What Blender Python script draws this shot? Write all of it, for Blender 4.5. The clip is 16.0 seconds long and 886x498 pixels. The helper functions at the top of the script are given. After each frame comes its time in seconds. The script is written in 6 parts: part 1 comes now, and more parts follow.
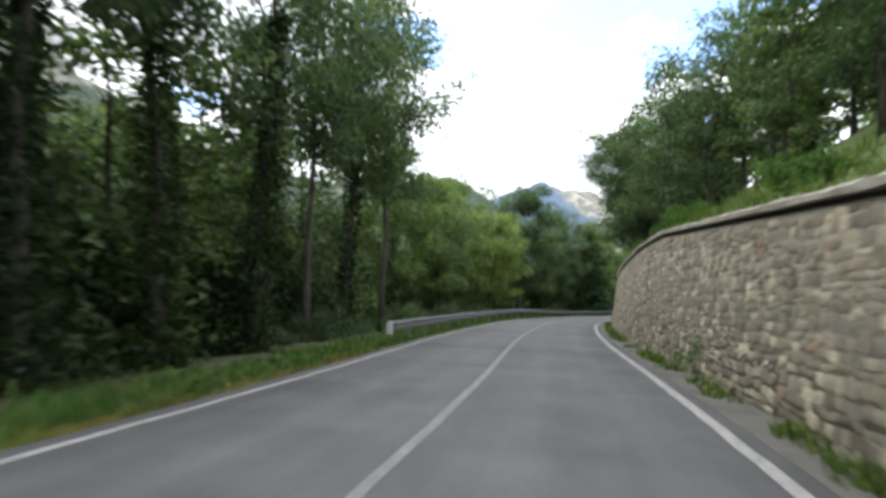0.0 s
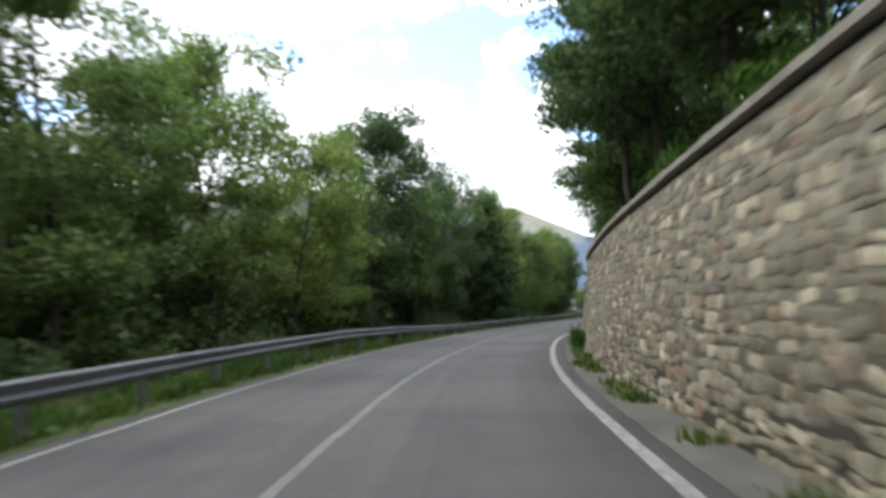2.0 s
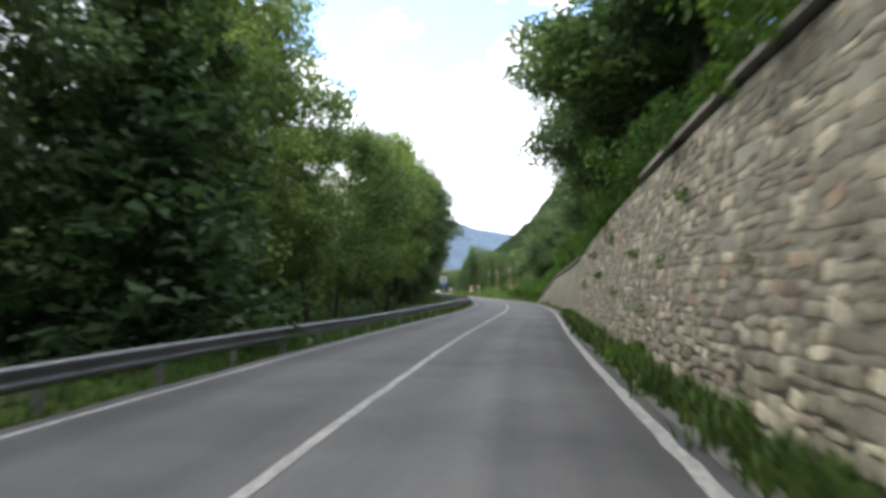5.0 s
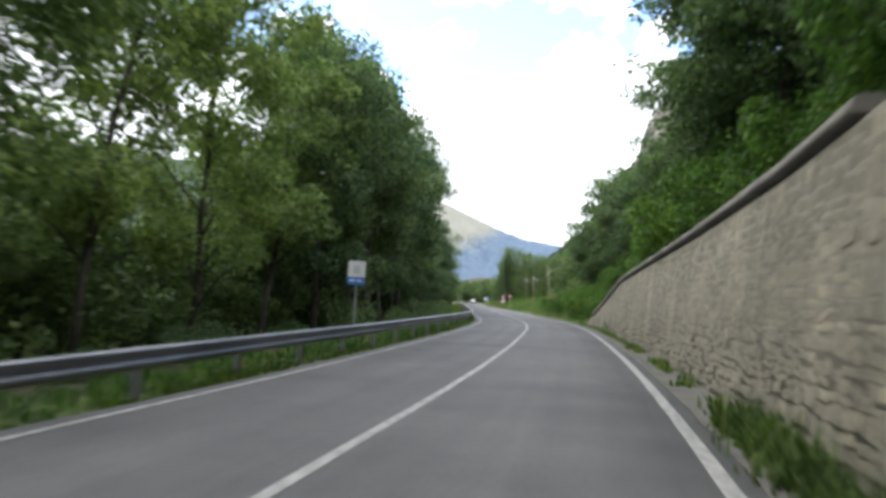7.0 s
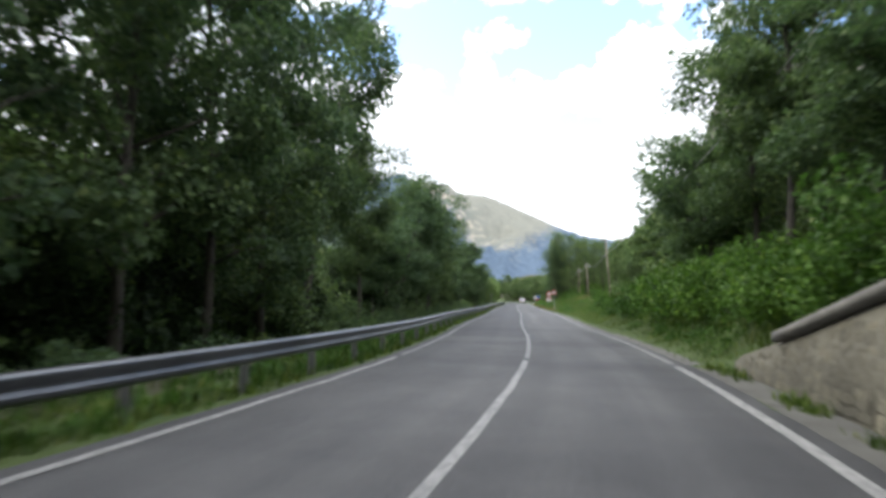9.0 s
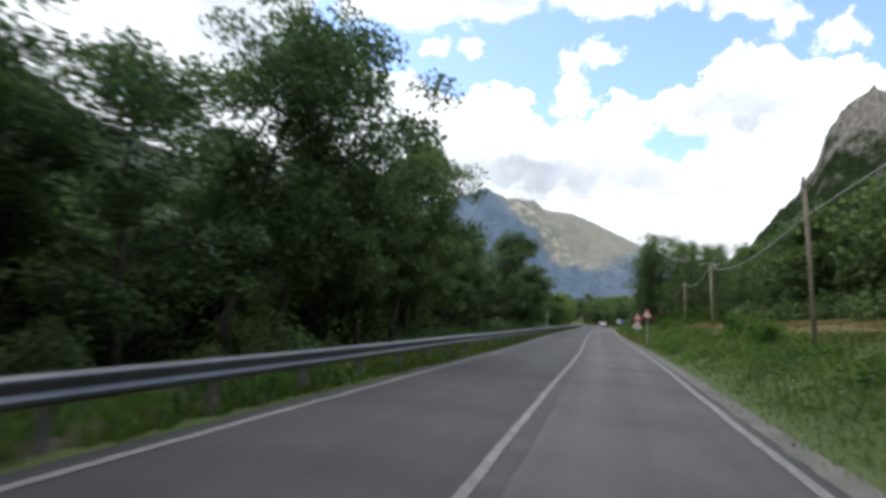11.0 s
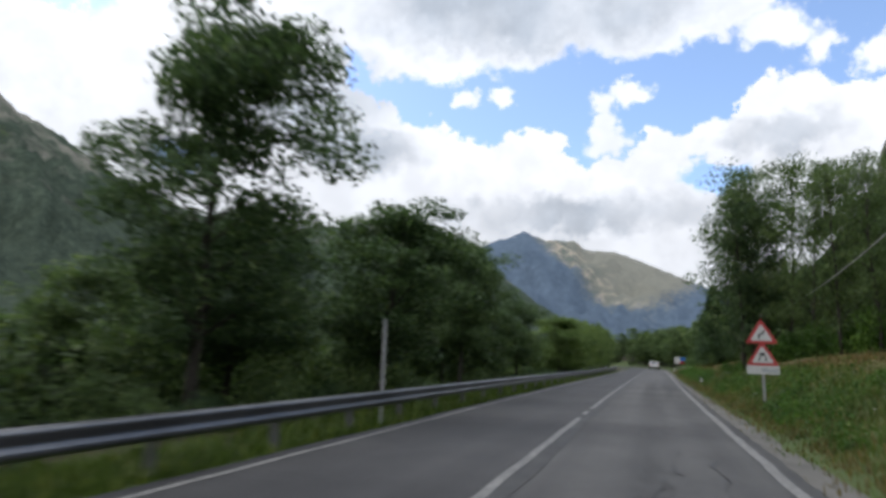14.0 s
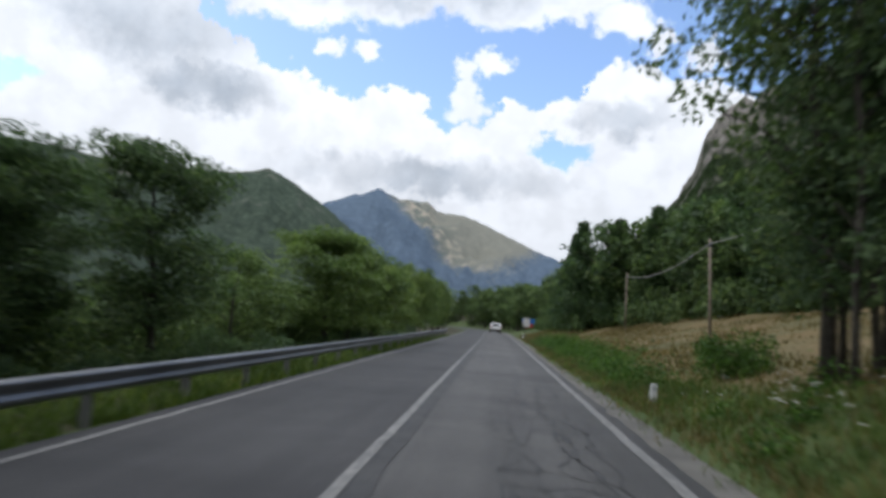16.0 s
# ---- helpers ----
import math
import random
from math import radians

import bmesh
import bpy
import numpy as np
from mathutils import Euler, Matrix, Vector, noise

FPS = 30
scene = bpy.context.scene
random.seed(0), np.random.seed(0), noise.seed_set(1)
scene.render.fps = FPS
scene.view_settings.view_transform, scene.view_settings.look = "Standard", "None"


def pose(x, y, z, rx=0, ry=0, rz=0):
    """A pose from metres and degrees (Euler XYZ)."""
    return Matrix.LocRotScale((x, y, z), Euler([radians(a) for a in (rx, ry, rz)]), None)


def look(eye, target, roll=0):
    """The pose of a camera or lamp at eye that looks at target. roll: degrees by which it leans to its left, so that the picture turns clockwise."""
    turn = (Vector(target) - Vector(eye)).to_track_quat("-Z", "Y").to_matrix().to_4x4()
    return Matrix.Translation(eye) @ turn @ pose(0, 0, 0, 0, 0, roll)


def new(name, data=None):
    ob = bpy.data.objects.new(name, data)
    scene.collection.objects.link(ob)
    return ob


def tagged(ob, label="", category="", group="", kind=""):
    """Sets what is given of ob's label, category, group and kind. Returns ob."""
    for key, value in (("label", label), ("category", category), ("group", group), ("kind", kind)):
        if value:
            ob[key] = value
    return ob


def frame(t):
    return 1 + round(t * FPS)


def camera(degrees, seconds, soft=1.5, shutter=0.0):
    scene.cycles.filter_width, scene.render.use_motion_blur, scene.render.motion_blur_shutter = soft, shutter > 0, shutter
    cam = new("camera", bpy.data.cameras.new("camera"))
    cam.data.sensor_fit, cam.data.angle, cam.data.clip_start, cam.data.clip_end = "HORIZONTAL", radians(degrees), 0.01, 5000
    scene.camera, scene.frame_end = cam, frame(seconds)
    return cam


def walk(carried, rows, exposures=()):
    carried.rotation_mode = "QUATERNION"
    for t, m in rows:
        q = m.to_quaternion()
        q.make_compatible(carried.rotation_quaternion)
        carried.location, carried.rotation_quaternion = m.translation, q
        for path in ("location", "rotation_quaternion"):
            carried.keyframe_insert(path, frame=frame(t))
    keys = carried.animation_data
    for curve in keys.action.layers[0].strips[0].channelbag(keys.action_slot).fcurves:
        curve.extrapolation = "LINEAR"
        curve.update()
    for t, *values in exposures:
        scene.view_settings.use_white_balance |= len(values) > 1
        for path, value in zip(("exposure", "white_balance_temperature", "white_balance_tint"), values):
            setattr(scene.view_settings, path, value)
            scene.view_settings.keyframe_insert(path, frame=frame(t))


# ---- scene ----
cam = camera(72.1, 16.0, soft=3.5, shutter=0.34)
PATH = [
    (0, (0.688, 1.245, 1.322), (0.586, 3.236, 1.486), 2.0),
    (0.5, (1.792, 8.739, 1.290), (1.717, 10.731, 1.442), 2.0),
    (1, (2.742, 16.202, 1.300), (2.772, 18.195, 1.462), 1.0),
    (1.5, (3.870, 23.327, 1.357), (4.018, 25.312, 1.546), 1.5),
    (2, (5.094, 30.416, 1.322), (5.356, 32.389, 1.522), -1.2),
    (2.5, (6.546, 37.377, 1.308), (6.970, 39.324, 1.479), -1.9),
    (3, (8.135, 44.013, 1.269), (8.672, 45.933, 1.426), -1.3),
    (3.5, (10.218, 50.429, 1.296), (10.835, 52.324, 1.474), 0.8),
    (4, (12.520, 56.736, 1.257), (13.140, 58.632, 1.376), 1.7),
    (4.5, (15.266, 63.125, 1.280), (15.901, 65.017, 1.420), 1.3),
    (5, (18.310, 69.323, 1.323), (18.997, 71.196, 1.458), 0.4),
    (7.5, (34.549, 98.868, 1.323), (35.033, 100.801, 1.492), 2.7),
    (8, (37.563, 104.815, 1.282), (38.006, 106.758, 1.450), 2.5),
    (8.5, (40.444, 110.897, 1.276), (40.842, 112.850, 1.432), 1.2),
    (11, (51.971, 142.019, 1.400), (52.043, 144.008, 1.595), 4.7),
    (11.5, (54.146, 148.422, 1.362), (54.176, 150.413, 1.553), 2.3),
    (12, (56.347, 154.922, 1.299), (56.429, 156.906, 1.541), 0.8),
    (12.5, (58.462, 161.577, 1.250), (58.505, 163.562, 1.488), 1.9),
    (13, (60.733, 168.348, 1.347), (60.576, 170.320, 1.643), -1.6),
    (13.5, (62.871, 175.350, 1.348), (62.709, 177.312, 1.696), -1.1),
    (14, (64.938, 182.528, 1.295), (64.865, 184.496, 1.640), 1.9),
    (14.5, (66.865, 189.413, 1.364), (66.986, 191.386, 1.665), 1.0),
    (15, (68.811, 196.351, 1.302), (69.112, 198.303, 1.619), 2.2),
    (15.5, (70.797, 203.183, 1.301), (71.189, 205.122, 1.597), 1.4),
    (16, (72.808, 209.819, 1.400), (73.219, 211.763, 1.631), 4.0),
]
EXPOSURES = ((0, 0.86, 6220, 10), (1.5, 0.86, 6220, 10), (2, 0.66, 6220, 10), (2.9, 0.79, 6180, 10), (3.5, 0.60, 6180, 10), (4, 0.78, 6180, 10), (5, 0.84, 6200, 10), (7.5, 0.90, 6180, 10), (8.5, 0.84, 6160, 10), (11, -0.08, 6160, 10), (12.5, -0.10, 6200, 11), (13.5, -0.36, 6160, 11), (15, -0.46, 6060, 10), (16, -0.44, 6040, 10))
walk(cam, [(t, look(eye, target, roll)) for t, eye, target, roll in PATH], EXPOSURES)

# ---- world, sun ----
SUN_AZ, SUN_EL = -78.0, 54.0
world = bpy.data.worlds.new("sky")
scene.world = world
world.use_nodes = True


def sky_world():
    nt = world.node_tree
    nt.nodes.clear()
    n, l = nt.nodes.new, nt.links.new

    def math_(op, a, b=None, c=None):
        m = n("ShaderNodeMath")
        m.operation = op
        for i, v in enumerate((a, b, c)):
            if v is None:
                continue
            if isinstance(v, (int, float)):
                m.inputs[i].default_value = v
            else:
                l(v, m.inputs[i])
        return m.outputs[0]

    tc = n("ShaderNodeTexCoord")
    sep = n("ShaderNodeSeparateXYZ")
    l(tc.outputs["Generated"], sep.inputs[0])
    az = math_("MULTIPLY", math_("ARCTAN2", sep.outputs[0], sep.outputs[1]), 57.2958)
    el = math_("MULTIPLY", math_("ARCSINE", sep.outputs[2]), 57.2958)
    comb = n("ShaderNodeCombineXYZ")
    l(az, comb.inputs[0])
    l(el, comb.inputs[1])

    def noise_(scale, detail, rough=0.55, vec=None):
        t = n("ShaderNodeTexNoise")
        t.inputs["Scale"].default_value, t.inputs["Detail"].default_value = scale, detail
        t.inputs["Roughness"].default_value = rough
        l(vec or tc.outputs["Generated"], t.inputs["Vector"])
        return t

    warp = noise_(22.0, 8.0, 0.66)
    off = n("ShaderNodeVectorMath")
    off.operation = "MULTIPLY_ADD"
    l(warp.outputs["Color"], off.inputs[0])
    off.inputs[1].default_value = (7.0, 6.0, 0.0)
    off.inputs[2].default_value = (-3.5, -3.0, 0.0)
    pos = n("ShaderNodeVectorMath")
    l(comb.outputs[0], pos.inputs[0])
    l(off.outputs[0], pos.inputs[1])

    def blob(a, e, ra, re, soft):
        s = n("ShaderNodeVectorMath")
        s.operation = "SUBTRACT"
        l(pos.outputs[0], s.inputs[0])
        s.inputs[1].default_value = (a, e, 0)
        d = n("ShaderNodeVectorMath")
        d.operation = "MULTIPLY"
        l(s.outputs[0], d.inputs[0])
        d.inputs[1].default_value = (1 / ra, 1 / re, 0)
        k = n("ShaderNodeVectorMath")
        k.operation = "LENGTH"
        l(d.outputs[0], k.inputs[0])
        r = n("ShaderNodeMapRange")
        r.interpolation_type = "SMOOTHSTEP"
        l(k.outputs["Value"], r.inputs["Value"])
        r.inputs["From Min"].default_value, r.inputs["From Max"].default_value = 1 + soft, 1 - soft
        return r.outputs[0]

    def union(rows, soft):
        out = None
        for row in rows:
            b = blob(*row, soft)
            out = b if out is None else math_("MAXIMUM", out, b)
        return out

    seps = n("ShaderNodeSeparateXYZ")
    l(pos.outputs[0], seps.inputs[0])
    across, up = seps.outputs[0], seps.outputs[1]
    turn = math_("MULTIPLY_ADD", across, 1 / 120, 0.5)

    def edge(rows):
        """Elevation of a cloud's rim over azimuth."""
        f = n("ShaderNodeFloatCurve")
        c = f.mapping.curves[0]
        rows = [((a + 60) / 120, e / 40) for a, e in rows]
        c.points[0].location, c.points[-1].location = rows[0], rows[-1]
        for r in rows[1:-1]:
            c.points.new(*r)
        f.mapping.update()
        l(turn, f.inputs["Value"])
        return math_("MULTIPLY", f.outputs[0], 40.0)

    def soft_step(v, lo, hi):
        r = n("ShaderNodeMapRange")
        r.interpolation_type = "SMOOTHSTEP"
        l(v, r.inputs["Value"])
        r.inputs["From Min"].default_value, r.inputs["From Max"].default_value = lo, hi
        return r.outputs[0]

    heaps = edge(((-60, 30), (-16, 29), (-13, 27.3), (-11.5, 25), (-9.5, 23.3), (-7.5, 22.1), (-4, 21.5), (-0.7, 20.4), (2, 20), (3.6, 20.3), (5.5, 21), (8.3, 20.9), (9.6, 18.7), (14, 18.2),
                  (16, 18.7), (17.5, 20.1), (20.5, 20.5), (24, 20.5), (25, 22), (26.3, 23.5), (29, 23.6), (32, 22.5), (35, 22), (38.5, 20.2), (46, 18), (60, 20)))
    deck = edge(((-60, 24), (-16, 27), (-13, 27.4), (-9.3, 25.8), (-2.5, 25.8), (1, 26.9), (5.5, 26.9), (11, 28), (15, 27.4), (20, 27.9), (25, 28.2), (29, 30), (33, 34), (40, 36), (60, 36)))
    below = math_("SUBTRACT", heaps, up)
    band = math_("MULTIPLY", soft_step(below, 0.15, -0.35), soft_step(math_("SUBTRACT", deck, up), -0.3, 0.9))
    holes = math_("MAXIMUM", band, union(((22.5, 15.9, 2.8, 1.1), (-26, 16.3, 2.6, 1.2), (-37, 27, 4, 1.2)), 0.3))
    puffs = union(((-0.4, 23.9, 1.1, 0.9), (3.1, 24.3, 1.2, 1.0), (12.9, 23.2, 1.3, 0.8), (15.6, 23.7, 1.9, 0.9),
                   (13.3, 21.5, 1.2, 1.5), (13.7, 19.7, 2, 1.1), (28, 27.3, 2.6, 1.5), (31.2, 25.6, 1.4, 1.8), (35.3, 23.9, 1.5, 1.3)), 0.35)
    wide = noise_(2.2, 5.0)
    gaps = soft_step(wide.outputs["Fac"], 0.62, 0.72)
    high = n("ShaderNodeMapRange")
    l(el, high.inputs["Value"])
    high.inputs["From Min"].default_value, high.inputs["From Max"].default_value = 36.0, 46.0
    blue = math_("MAXIMUM", math_("MULTIPLY", holes, math_("SUBTRACT", 1.0, math_("MULTIPLY", puffs, 0.92))),
                 math_("MULTIPLY", gaps, high.outputs[0]))

    grey = math_("MAXIMUM", union(((-16.5, 23.6, 8.5, 4.4), (4, 30.8, 19, 3.4), (9, 13.2, 13, 1.7), (27.5, 19, 4.5, 1.6), (-11, 18.8, 6, 2)), 0.6),
                 math_("MULTIPLY", soft_step(below, 1.6, 7.0), 0.12))
    billow = noise_(5.5, 6.0, 0.55)
    shade = math_("MULTIPLY", grey, math_("MULTIPLY_ADD", billow.outputs["Fac"], 2.3, -0.35))
    cloud = n("ShaderNodeMix")
    cloud.data_type = "RGBA"
    l(shade, cloud.inputs["Factor"])
    cloud.inputs["A"].default_value = (CLOUD, CLOUD, CLOUD * 1.01, 1)
    cloud.inputs["B"].default_value = (CLOUD * 0.49, CLOUD * 0.53, CLOUD * 0.58, 1)

    puffy = noise_(17.0, 9.0, 0.62)
    heap = n("ShaderNodeMapRange")
    heap.interpolation_type = "SMOOTHSTEP"
    l(puffy.outputs["Fac"], heap.inputs["Value"])
    heap.inputs["From Min"].default_value, heap.inputs["From Max"].default_value = 0.36, 0.62
    heap.inputs["To Min"].default_value, heap.inputs["To Max"].default_value = 0.94, 1.06
    lift = math_("MULTIPLY_ADD", math_("MAXIMUM", sep.outputs[2], 0.0), 0.75, 0.82)
    bright = n("ShaderNodeVectorMath")
    bright.operation = "SCALE"
    l(cloud.outputs["Result"], bright.inputs[0])
    l(math_("MULTIPLY", lift, heap.outputs[0]), bright.inputs["Scale"])

    sky = n("ShaderNodeTexSky")
    sky.sky_type = "NISHITA"
    sky.sun_disc = False
    sky.sun_elevation, sky.sun_rotation = radians(SUN_EL), radians(SUN_AZ)
    sky.altitude, sky.dust_density = 800.0, 3.0
    b1, b2 = n("ShaderNodeBackground"), n("ShaderNodeBackground")
    l(sky.outputs[0], b1.inputs["Color"])
    b1.inputs["Strength"].default_value = SKY
    l(bright.outputs[0], b2.inputs["Color"])
    mix = n("ShaderNodeMixShader")
    l(blue, mix.inputs[0])
    l(b2.outputs[0], mix.inputs[1])
    l(b1.outputs[0], mix.inputs[2])
    out = n("ShaderNodeOutputWorld")
    l(mix.outputs[0], out.inputs[0])


SKY, CLOUD = 0.37, 1.32
sky_world()
sun_data = bpy.data.lights.new("sun", "SUN")
sun_data.energy, sun_data.angle, sun_data.color = 1.2, radians(16), (1.0, 0.95, 0.86)
sun = new("sun", sun_data)
sa, se = radians(SUN_AZ), radians(SUN_EL)
sun.matrix_world = look((math.sin(sa) * math.cos(se) * 100, math.cos(sa) * math.cos(se) * 100, math.sin(se) * 100), (0, 0, 0))


# ---- materials ----
def material(name, build):
    mat = bpy.data.materials.new(name)
    mat.use_nodes = True
    nt = mat.node_tree
    bsdf = nt.nodes["Principled BSDF"]
    build(nt, bsdf)
    return mat


def tex(nt, kind, scale, coord="Object", detail=6.0, rough=0.6, stretch=None):
    tc = nt.nodes.new("ShaderNodeTexCoord")
    t = nt.nodes.new(kind)
    src = tc.outputs[coord]
    if stretch:
        mp = nt.nodes.new("ShaderNodeMapping")
        mp.inputs["Scale"].default_value = stretch
        nt.links.new(src, mp.inputs[0])
        src = mp.outputs[0]
    nt.links.new(src, t.inputs["Vector"])
    t.inputs["Scale"].default_value = scale
    if "Detail" in t.inputs:
        t.inputs["Detail"].default_value = detail
        t.inputs["Roughness"].default_value = rough
    return t


def ramp(nt, src, stops):
    r = nt.nodes.new("ShaderNodeValToRGB")
    nt.links.new(src, r.inputs[0])
    e = r.color_ramp.elements
    while len(e) < len(stops):
        e.new(0.5)
    for item, (p, c) in zip(e, stops):
        item.position, item.color = p, (*c, 1)
    return r.outputs["Color"]


def mixed(nt, fac, a, b, blend="MIX"):
    m = nt.nodes.new("ShaderNodeMix")
    m.data_type, m.blend_type = "RGBA", blend
    for sock, v in ((m.inputs["Factor"], fac), (m.inputs["A"], a), (m.inputs["B"], b)):
        if isinstance(v, (int, float)):
            sock.default_value = v
        elif isinstance(v, tuple):
            sock.default_value = (*v, 1)
        else:
            nt.links.new(v, sock)
    return m.outputs["Result"]


def bump(nt, bsdf, src, strength, dist):
    b = nt.nodes.new("ShaderNodeBump")
    b.inputs["Strength"].default_value, b.inputs["Distance"].default_value = strength, dist
    nt.links.new(src, b.inputs["Height"])
    nt.links.new(b.outputs[0], bsdf.inputs["Normal"])


def grain(name, colors, scale, fine, rough=0.85, bump_dist=0.01, bump_scale=None, metal=0.0, spec=0.3):
    """Two scales of noise between colours, with a fine relief."""
    def build(nt, bsdf):
        big = tex(nt, "ShaderNodeTexNoise", scale)
        small = tex(nt, "ShaderNodeTexNoise", fine, detail=3.0)
        c = ramp(nt, big.outputs["Fac"], [(0.3 + 0.4 * i / max(1, len(colors) - 1), k) for i, k in enumerate(colors)])
        c = mixed(nt, 0.35, c, ramp(nt, small.outputs["Fac"], [(0.25, (0.55, 0.55, 0.55)), (0.75, (1.4, 1.4, 1.4))]), "MULTIPLY")
        nt.links.new(c, bsdf.inputs["Base Color"])
        bsdf.inputs["Roughness"].default_value = rough
        bsdf.inputs["Metallic"].default_value = metal
        bsdf.inputs["Specular IOR Level"].default_value = spec
        if bump_dist:
            h = tex(nt, "ShaderNodeTexNoise", bump_scale or fine, detail=4.0)
            bump(nt, bsdf, h.outputs["Fac"], 0.6, bump_dist)
    return material(name, build)


def asphalt_build(nt, bsdf):
    big = tex(nt, "ShaderNodeTexNoise", 0.22, detail=4.0)
    streak = tex(nt, "ShaderNodeTexNoise", 0.9, detail=5.0)
    grit = tex(nt, "ShaderNodeTexVoronoi", 60.0)
    fine = tex(nt, "ShaderNodeTexNoise", 35.0, detail=3.0)
    lane = nt.nodes.new("ShaderNodeUVMap")
    sep = nt.nodes.new("ShaderNodeSeparateXYZ")
    nt.links.new(lane.outputs[0], sep.inputs[0])
    c = ramp(nt, big.outputs["Fac"], [(0.3, (0.064, 0.0635, 0.065)), (0.7, (0.092, 0.0905, 0.091))])
    # the uphill lane was laid anew past the wall's end
    newer = nt.nodes.new("ShaderNodeMapRange")
    nt.links.new(sep.outputs[0], newer.inputs["Value"])
    newer.inputs["From Min"].default_value, newer.inputs["From Max"].default_value = 0.30, 0.22
    past = nt.nodes.new("ShaderNodeMapRange")
    nt.links.new(sep.outputs[1], past.inputs["Value"])
    past.inputs["From Min"].default_value, past.inputs["From Max"].default_value = 147.0, 147.4
    both = nt.nodes.new("ShaderNodeMath")
    both.operation = "MULTIPLY"
    nt.links.new(newer.outputs[0], both.inputs[0])
    nt.links.new(past.outputs[0], both.inputs[1])
    c = mixed(nt, both.outputs[0], c, mixed(nt, 1.0, c, (0.62, 0.63, 0.66), "MULTIPLY"))
    # wheel tracks and patched bands across
    track = nt.nodes.new("ShaderNodeTexNoise")
    mp = nt.nodes.new("ShaderNodeMapping")
    mp.inputs["Scale"].default_value = (1.7, 0.018, 1)
    nt.links.new(lane.outputs[0], mp.inputs[0])
    nt.links.new(mp.outputs[0], track.inputs["Vector"])
    track.inputs["Scale"].default_value, track.inputs["Detail"].default_value = 1.0, 4.0
    c = mixed(nt, 0.8, c, ramp(nt, track.outputs["Fac"], [(0.3, (0.74, 0.74, 0.75)), (0.7, (1.22, 1.21, 1.19))]), "MULTIPLY")
    band = nt.nodes.new("ShaderNodeTexNoise")
    mb = nt.nodes.new("ShaderNodeMapping")
    mb.inputs["Scale"].default_value = (0.10, 0.30, 1)
    nt.links.new(lane.outputs[0], mb.inputs[0])
    nt.links.new(mb.outputs[0], band.inputs["Vector"])
    band.inputs["Scale"].default_value, band.inputs["Detail"].default_value = 1.0, 6.0
    c = mixed(nt, 0.7, c, ramp(nt, band.outputs["Fac"], [(0.36, (0.72, 0.72, 0.73)), (0.46, (1.0, 1.0, 1.0)), (0.7, (1.12, 1.12, 1.1))]), "MULTIPLY")
    c = mixed(nt, 0.5, c, ramp(nt, streak.outputs["Fac"], [(0.35, (0.75, 0.75, 0.76)), (0.65, (1.15, 1.14, 1.12))]), "MULTIPLY")
    c = mixed(nt, 0.5, c, ramp(nt, fine.outputs["Fac"], [(0.3, (0.6, 0.6, 0.6)), (0.7, (1.35, 1.35, 1.35))]), "MULTIPLY")
    nt.links.new(c, bsdf.inputs["Base Color"])
    bsdf.inputs["Roughness"].default_value = 0.8
    bsdf.inputs["Specular IOR Level"].default_value = 0.35
    bump(nt, bsdf, grit.outputs["Distance"], 0.5, 0.006)


def paint_build(nt, bsdf, worn=0.0):
    wear = tex(nt, "ShaderNodeTexNoise", 9.0, detail=8.0, rough=0.7)
    big = tex(nt, "ShaderNodeTexNoise", 0.6, detail=3.0)
    c = ramp(nt, wear.outputs["Fac"], [(0.38 + worn * 0.5, (0.11, 0.11, 0.108)), (0.56 + worn, (0.255, 0.247, 0.235)), (0.8 + worn, (0.36, 0.35, 0.33))])
    c = mixed(nt, 0.5, c, ramp(nt, big.outputs["Fac"], [(0.3, (0.75, 0.75, 0.75)), (0.7, (1.2, 1.2, 1.2))]), "MULTIPLY")
    nt.links.new(c, bsdf.inputs["Base Color"])
    bsdf.inputs["Roughness"].default_value = 0.7


def stone_build(nt, bsdf):
    geo = nt.nodes.new("ShaderNodeNewGeometry")
    info = nt.nodes.new("ShaderNodeObjectInfo")
    add = nt.nodes.new("ShaderNodeMath")
    nt.links.new(geo.outputs["Random Per Island"], add.inputs[0])
    nt.links.new(info.outputs["Random"], add.inputs[1])
    fr = nt.nodes.new("ShaderNodeMath")
    fr.operation = "FRACT"
    nt.links.new(add.outputs[0], fr.inputs[0])
    c = ramp(nt, fr.outputs[0], [(0.0, (0.150, 0.138, 0.110)), (0.16, (0.205, 0.190, 0.150)), (0.32, (0.245, 0.228, 0.180)), (0.42, (0.145, 0.118, 0.088)), (0.48, (0.20, 0.185, 0.150)),
                                 (0.62, (0.285, 0.264, 0.208)), (0.74, (0.37, 0.345, 0.272)), (0.84, (0.52, 0.48, 0.385)), (0.90, (0.30, 0.275, 0.215)), (0.94, (0.27, 0.185, 0.130)), (0.97, (0.22, 0.21, 0.185))])
    big = tex(nt, "ShaderNodeTexNoise", 3.5, detail=7.0)
    fine = tex(nt, "ShaderNodeTexNoise", 28.0, detail=5.0)
    c = mixed(nt, 0.7, c, ramp(nt, big.outputs["Fac"], [(0.3, (0.55, 0.55, 0.55)), (0.7, (1.35, 1.32, 1.24))]), "MULTIPLY")
    c = mixed(nt, 0.5, c, ramp(nt, fine.outputs["Fac"], [(0.3, (0.6, 0.6, 0.6)), (0.7, (1.35, 1.35, 1.35))]), "MULTIPLY")
    c = mixed(nt, 1.0, c, (0.72, 0.70, 0.645), "MULTIPLY")
    nt.links.new(c, bsdf.inputs["Base Color"])
    bsdf.inputs["Roughness"].default_value = 0.9
    bump(nt, bsdf, fine.outputs["Fac"], 0.5, 0.015)


